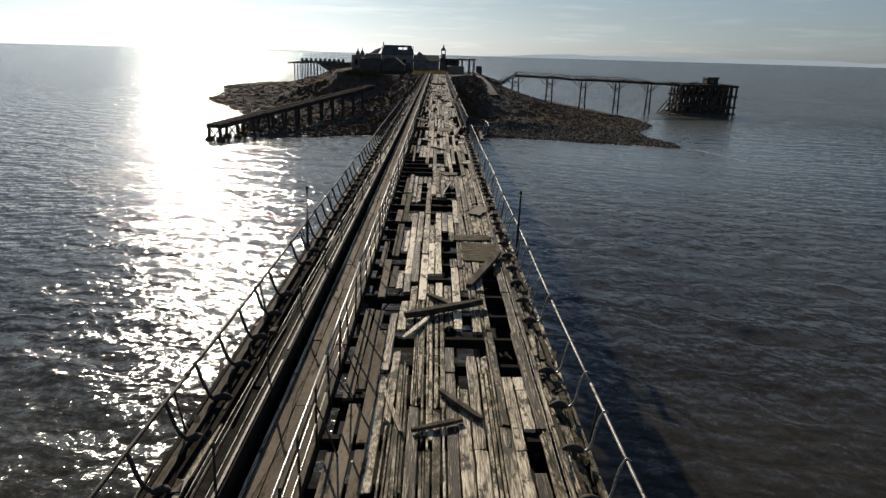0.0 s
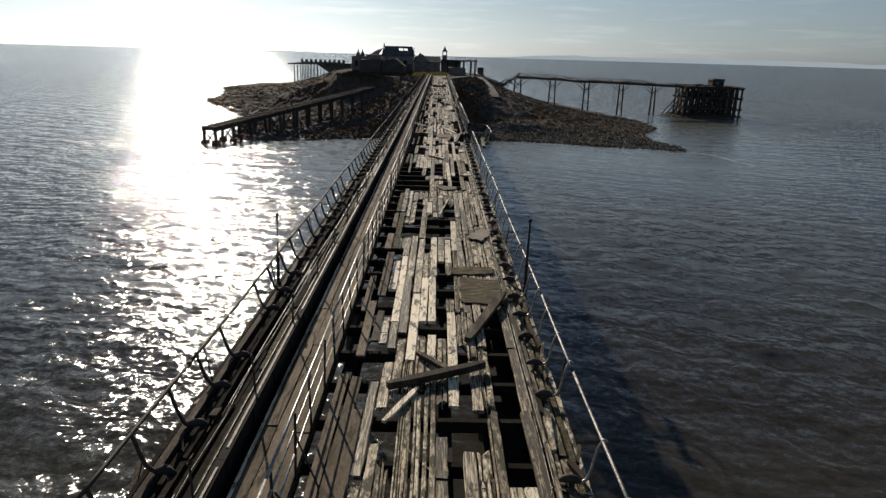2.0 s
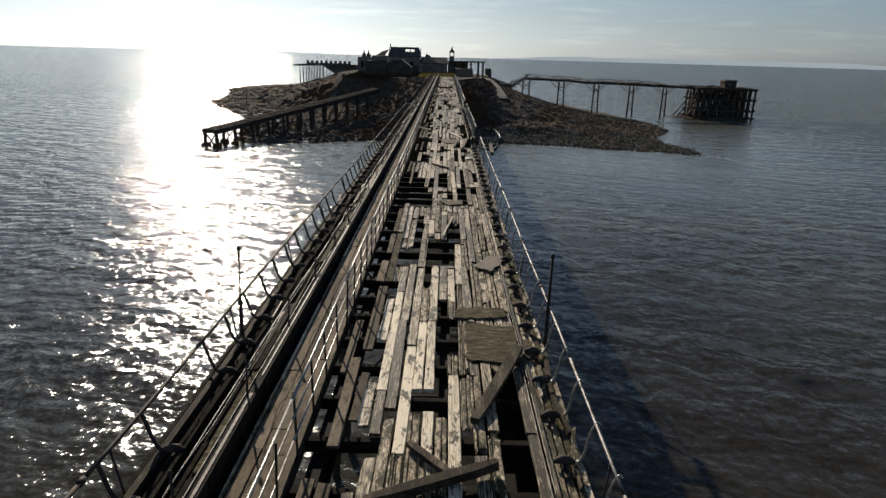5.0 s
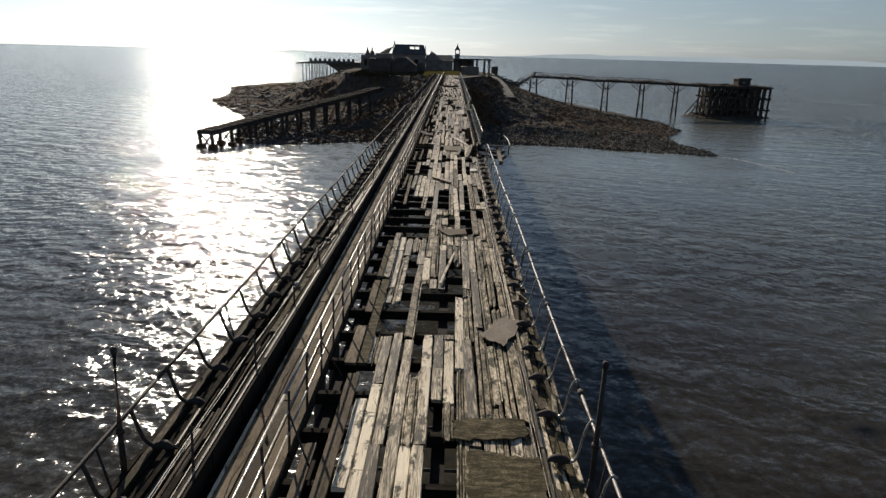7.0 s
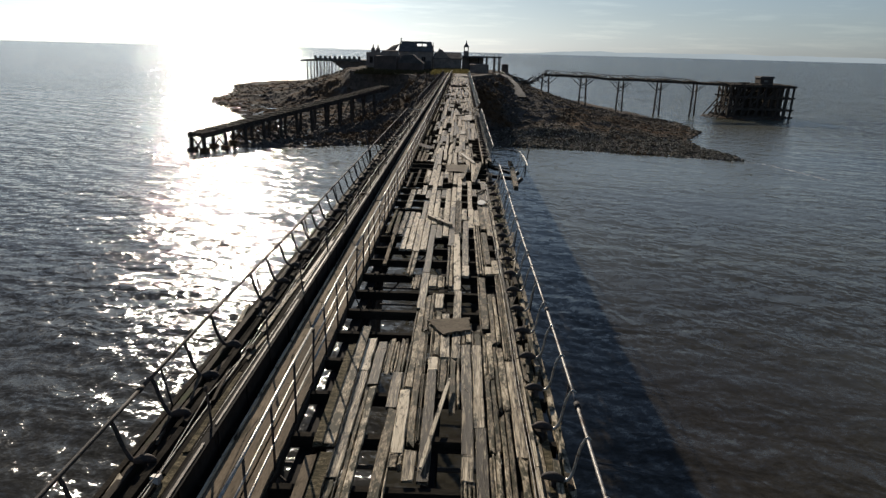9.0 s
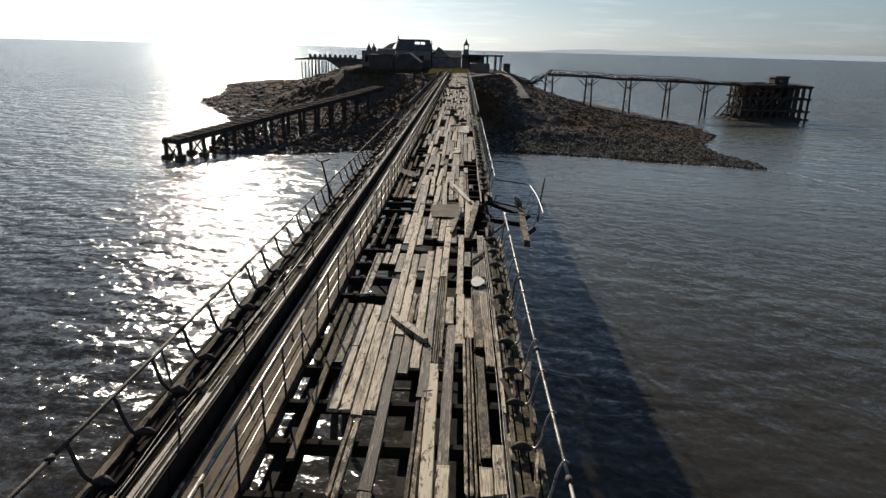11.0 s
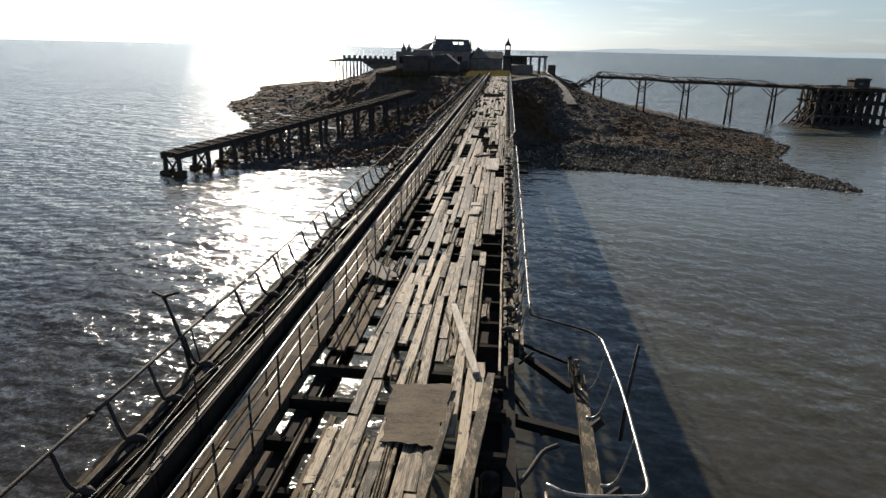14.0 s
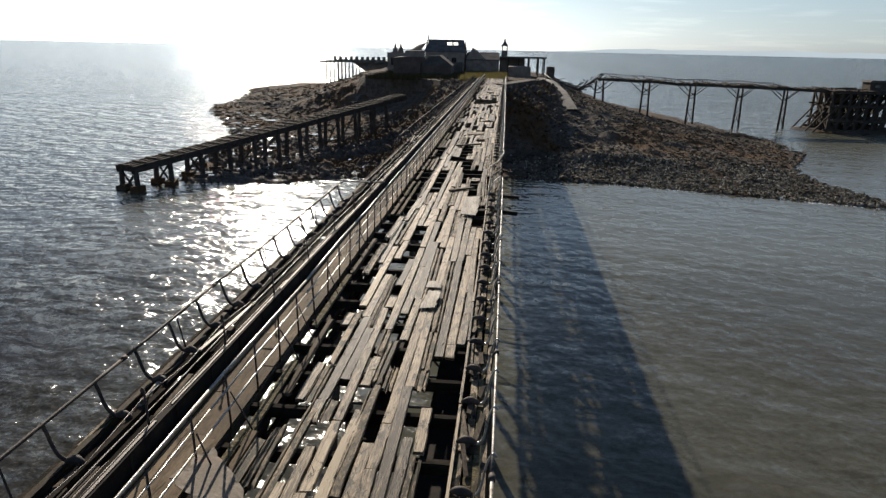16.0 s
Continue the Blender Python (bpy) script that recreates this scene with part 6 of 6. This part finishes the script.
def hanging_edge():
    """The stretch where the edge has sprung away: a loose edge timber, its rail and brackets, on two bare outriggers."""
    root = thing("sprung_edge", "broken edge timber with bent rail hanging out over the water", "wreckage")
    for x0, y0, x1, y1, w, h in ((2.5, 50.7, 3.9, 50.25, 0.16, 0.16), (2.6, 53.7, 3.85, 51.85, 0.12, 0.14), (2.6, 51.85, 3.25, 50.3, 0.07, 0.08), (2.95, 53.7, 4.05, 52.85, 0.05, 0.06)):
        bar_part("outrigger", (x0, y0, -0.42), (x1, y1, -0.46), w, h, dark_steel, root)
    rng = random.Random(77)
    bar_part("edge_timber", (3.85, 47.5, -0.36), (3.98, 51.95, -0.22), 0.2, 0.18, rotten_wood, root, jag=0.14)
    for k in range(7):
        x, y = 3.92 + rng.uniform(-.1, .12), 51.4 + rng.uniform(-.25, .5)
        bar_part("splintered_end", (x, y, -0.16), (x + rng.uniform(-.05, .08), y + rng.uniform(-.1, .25), rng.uniform(0.0, 0.2)), rng.uniform(.03, .08), 0.05, rotten_wood, root, jag=0.05)
    for k in range(9):
        x, y = 2.62 + rng.uniform(-.12, .16), 46.3 + rng.uniform(-.4, .9)
        bar_part("splintered_end", (x, y, -0.05), (x + rng.uniform(-.04, .04), y + rng.uniform(.2, .7), rng.uniform(0.05, 0.3)), rng.uniform(.04, .1), 0.04, rotten_wood, root, jag=0.06)
    tube_part("rail", curve_points([(3.06, 52.7, 0.68), (3.17, 52.66, 0.66), (4.0, 52.22, 0.64), (4.2, 52.05, 0.63), (4.28, 51.9, 0.63)], 4), 0.023, iron, root, sides=8)
    tube_part("rail", curve_points([(4.28, 51.9, 0.63), (4.33, 51.7, 0.62), (4.37, 50.6, 0.62), (4.38, 49.7, 0.62), (4.33, 47.95, 0.62), (4.31, 47.6, 0.62), (4.24, 47.42, 0.62), (4.1, 47.36, 0.62),
                                    (3.41, 47.32, 0.61), (3.08, 47.5, 0.6)], 5), 0.023, lit_pale_iron, root, sides=8)
    for y in (48.5, 50.3):   # dark gussets where brackets have torn off
        bar_part("gusset", (3.98, y - 0.1, -0.28), (4.2, y - 0.02, -0.12), 0.05, 0.16, iron, root, jag=0.03)
    for y in (48.6, 50.4, 51.3):
        pts = curve_points([(3.95, y, -0.16), (4.06, y + .04, -0.18), (4.16, y, -0.05), (4.26, y, 0.28), (4.33, y, 0.62)], 4)
        tube_part("bracket", pts, [0.026 - 0.015 * i / len(pts) for i in range(len(pts))], lit_pale_iron, root)
    tube_part("stub_post", [(4.45, 50.0, -0.3), (4.50, 50.1, 0.4), (4.64, 50.3, 1.25)], [0.035, 0.03, 0.026], iron, root, sides=8)
    tube_part("rod", curve_points([(2.68, 48.7, -0.5), (2.95, 49.1, -0.42), (3.2, 49.6, -0.36), (3.45, 49.8, -0.34)], 4), 0.04, iron, root, sides=6)
    for p, q in (((2.9, 52.9, -0.5), (3.1, 52.0, 0.2)), ((2.55, 51.2, -0.35), (3.0, 49.0, -1.3))):
        tube_part("rod", [p, q], 0.025, iron, root, sides=6)


hanging_edge()


# ---- loose things lying on the deck ----
def timber(a, b, w, h, label, mat=None, name="loose_timber", jag=0.06):
    a, b = Vector(a), Vector(b)
    bm = bmesh.new()
    n = 6
    side = (b - a).cross(Vector((0, 0, 1))).normalized()
    rings = []
    for i in range(n + 1):
        u = i / n
        p = a.lerp(b, u)
        k = 1 - 0.35 * max(0, abs(u - 0.5) * 2 - 0.6) / 0.4
        ring = []
        for sx, sz in ((-1, 0), (1, 0), (1, 1), (-1, 1)):
            ring.append(bm.verts.new(p + side * sx * w / 2 * k + Vector((0, 0, sz * h)) + Vector([random.uniform(-1, 1) * jag * (0.25 if 0 < i < n else 0.8) * w for _ in range(3)])))
        rings.append(ring)
    for r0, r1 in zip(rings, rings[1:]):
        for k in range(4):
            bm.faces.new((r0[k], r0[(k + 1) % 4], r1[(k + 1) % 4], r1[k]))
    bm.faces.new(rings[0][::-1])
    bm.faces.new(rings[-1])
    return tagged(part(name, bm, mat or beam_wood), label, "timber")


random.seed(5)
timber((0.0, 13.3, 0.01), (1.72, 14.1, 0.06), 0.16, 0.13, "dark splintered baulk of timber lying across the planks")
timber((0.47, 14.66, 0.02), (1.07, 13.95, 0.02), 0.12, 0.08, "short dark broken timber beside the baulk")
timber((0.02, 12.2, 0.01), (0.52, 13.3, 0.02), 0.1, 0.05, "pale split sliver of plank under the baulk", plank_wood)
timber((1.46, 15.3, 0.01), (2.40, 17.8, 0.12), 0.2, 0.1, "long squared timber lying askew over a gap")
timber((0.74, 10.05, 0.01), (1.4, 9.14, 0.01), 0.1, 0.08, "dark charred stick lying on the planks")
timber((0.31, 8.83, 0.01), (1.09, 9.16, 0.01), 0.08, 0.06, "thin dark stick lying on the planks")
timber((-0.2, 10.1, 0.01), (0.15, 8.77, 0.02), 0.07, 0.04, "pale splintered lath leaning on the deck", plank_wood)
timber((0.33, 40.2, 0.01), (1.10, 39.05, 0.01), 0.17, 0.1, "short squared grey timber lying askew on the planks", plank_wood)
timber((2.02, 44.2, 0.01), (2.4, 45.0, 0.03), 0.07, 0.05, "small dark stick at the deck's edge")
timber((1.40, 54.6, 0.02), (2.06, 51.3, 0.05), 0.17, 0.04, "long bleached splintered plank lying loose across the deck", bleached)
timber((1.45, 46.9, 0.01), (1.73, 50.1, 0.05), 0.11, 0.09, "dark rotten splintered baulk lying beside the plywood sheet", rotten_wood, jag=0.2)
timber((1.92, 46.4, 0.03), (2.34, 51.2, 0.09), 0.19, 0.05, "long grey split plank lying askew over the open edge", rotten_wood, jag=0.04)
timber((1.24, 54.3, 0.01), (1.5, 53.0, 0.03), 0.04, 0.03, "thin dark stick lying on the planks")
timber((0.85, 76.3, 0.01), (1.87, 77.1, 0.02), 0.16, 0.06, "dark board lying across the planks")
timber((0.2, 89.5, 0.01), (1.7, 90.3, 0.05), 0.18, 0.08, "dark board lying across the planks")
timber((0.9, 26.2, 0.02), (1.25, 28.6, 0.1), 0.06, 0.04, "pale split lath leaning in a gap", plank_wood)


def panel(corners, thick, label, mat, name="loose_board", seed=1, wave=0.012, rounded=False):
    """A thin sheet over four plan corners (x, y, z), with ragged edges and a slight warp."""
    rng = random.Random(seed)
    a, b, c, d = [Vector(p) for p in corners]
    n = 9
    bm = bmesh.new()
    top, low = [], []
    for j in range(n + 1):
        for i in range(n + 1):
            u, v = i / n, j / n
            if rounded:
                s, r = u * 2 - 1, v * 2 - 1
                u, v = 0.5 + 0.5 * s * math.sqrt(1 - r * r / 2), 0.5 + 0.5 * r * math.sqrt(1 - s * s / 2)
            p = a.lerp(b, u).lerp(d.lerp(c, u), v)
            edge = i in (0, n) or j in (0, n)
            p += Vector((rng.uniform(-1, 1), rng.uniform(-1, 1), 0)) * (min(0.045, 0.05 * (b - a).length) if edge else 0)
            p.z += wave * noise.noise((p.x * 2.2, p.y * 2.2, seed)) + abs(wave)
            top.append(bm.verts.new(p + Vector((0, 0, thick))))
            low.append(bm.verts.new(p))
    w = n + 1
    for j in range(n):
        for i in range(n):
            q = [j * w + i, j * w + i + 1, (j + 1) * w + i + 1, (j + 1) * w + i]
            bm.faces.new([top[k] for k in q])
            bm.faces.new([low[k] for k in q[::-1]])
    rim = [i for i in range(n)] + [j * w + n for j in range(n)] + [n * w + n - i for i in range(n)] + [(n - j) * w for j in range(n)]
    for k in range(len(rim)):
        p, q = rim[k], rim[(k + 1) % len(rim)]
        bm.faces.new((top[p], low[p], low[q], top[q]))
    ob = part(name, bm, mat)
    return tagged(ob, label, "board")


panel([(1.40, 17.5, 0.0), (2.45, 17.4, 0.0), (2.42, 19.1, 0.02), (1.42, 19.2, 0.02)], 0.02, "ragged mouldering brown board lying on the planks", mouldered, seed=2)
panel([(1.2, 19.5, 0.0), (2.3, 19.6, 0.0), (2.32, 20.1, 0.02), (1.2, 20.0, 0.02)], 0.03, "narrow mouldering brown board lying across the planks", mouldered, seed=3)
panel([(2.2, 22.7, 0.05), (2.68, 23.8, 0.1), (2.2, 24.05, 0.06), (1.72, 23.2, 0.02)], 0.012, "square of flat rusted sheet metal lying askew", sheet_metal, "metal_sheet", seed=4)
panel([(1.06, 30.6, 0.0), (1.62, 30.9, 0.0), (1.6, 31.5, 0.0), (0.72, 31.3, 0.02)], 0.03, "short pale board lying across a joint", plywood, seed=6)
panel([(0.74, 49.05, 0.0), (1.57, 48.95, 0.0), (1.70, 50.85, 0.02), (0.64, 50.7, 0.02)], 0.02, "grey-brown plywood sheet with a torn corner", plywood, seed=7, wave=0.02)
panel([(1.98, 42.3, 0.01), (2.3, 42.25, 0.02), (2.36, 42.85, 0.03), (2.06, 43.0, 0.03)], 0.015, "torn piece of white board on the planks", white_board, seed=8, rounded=True)
panel([(-1.22, 56.4, 0.2), (-0.36, 55.9, 0.04), (-0.15, 56.35, 0.05), (-0.95, 57.15, 0.2)], 0.012, "flat brown metal sheet leaning across the fence foot", sheet_metal, "metal_sheet", seed=9, wave=0.008)
panel([(1.26, 63.2, 0.02), (1.6, 63.3, 0.02), (1.66, 64.2, 0.06), (1.36, 64.3, 0.06)], 0.02, "pale curled board on the planks", bleached, seed=10)
panel([(1.25, 64.6, 0.02), (1.62, 64.6, 0.02), (1.6, 65.0, 0.05), (1.28, 65.0, 0.04)], 0.02, "small pale board on the planks", bleached, seed=11)
panel([(1.6, 72.2, 0.05), (2.18, 72.0, 0.05), (2.2, 74.0, 0.3), (1.66, 74.0, 0.28)], 0.03, "pale wooden hatch lying tilted on the deck", bleached, seed=12, wave=0.01)
panel([(0.5, 95.0, 0.02), (1.6, 95.2, 0.02), (1.6, 96.0, 0.04), (0.55, 96.1, 0.04)], 0.03, "pale board lying across the deck", plywood, seed=13)


def splinters(y0, y1, count, seed):
    """Chips and slivers broken off the boards, lying about on the deck; all in one mesh."""
    rng = random.Random(seed)
    verts, faces = [], []
    for _ in range(count):
        x, y = rng.uniform(-0.3, 2.4), rng.uniform(y0, y1)
        if any(a - 0.12 < x < b + 0.12 and n - 0.25 < y < f + 0.25 for a, b, n, f in HOLES):
            continue
        ln, w, h = rng.uniform(0.04, 0.26), rng.uniform(0.006, 0.022), rng.uniform(0.004, 0.010)
        a = rng.gauss(0, 0.2) if rng.random() < 0.75 else rng.uniform(0, 3.1)
        d, e = Vector((-math.sin(a), math.cos(a), rng.uniform(-.02, .04))), Vector((math.cos(a), math.sin(a), 0))
        p = Vector((x, y, 0.004))
        k = len(verts)
        for q in (p - d * ln / 2 - e * w / 2, p - d * ln / 2 + e * w / 2, p + d * ln / 2, p - d * ln * 0.3 + Vector((0, 0, h)), p + d * ln * 0.2 + Vector((0, 0, h))):
            verts.append(tuple(q))
        faces += [(k, k + 3, k + 1), (k, k + 2, k + 4, k + 3), (k + 1, k + 3, k + 4, k + 2), (k, k + 1, k + 2)]
    me = bpy.data.meshes.new("splinters")
    me.from_pydata(verts, [], faces)
    return tagged(link_mesh("splinters", me, plank_wood), "loose splinters and chips of weathered wood on the deck", "debris", kind="stuff")


splinters(5, 100, 1800, 91)

# ---- the planks, last ----
deck_section(Y_START, 26.0, 301, True)
deck_section(26.0, 56.0, 302, True)
deck_section(56.0, 96.0, 303, True)
deck_section(96.0, Y_END, 304, False)
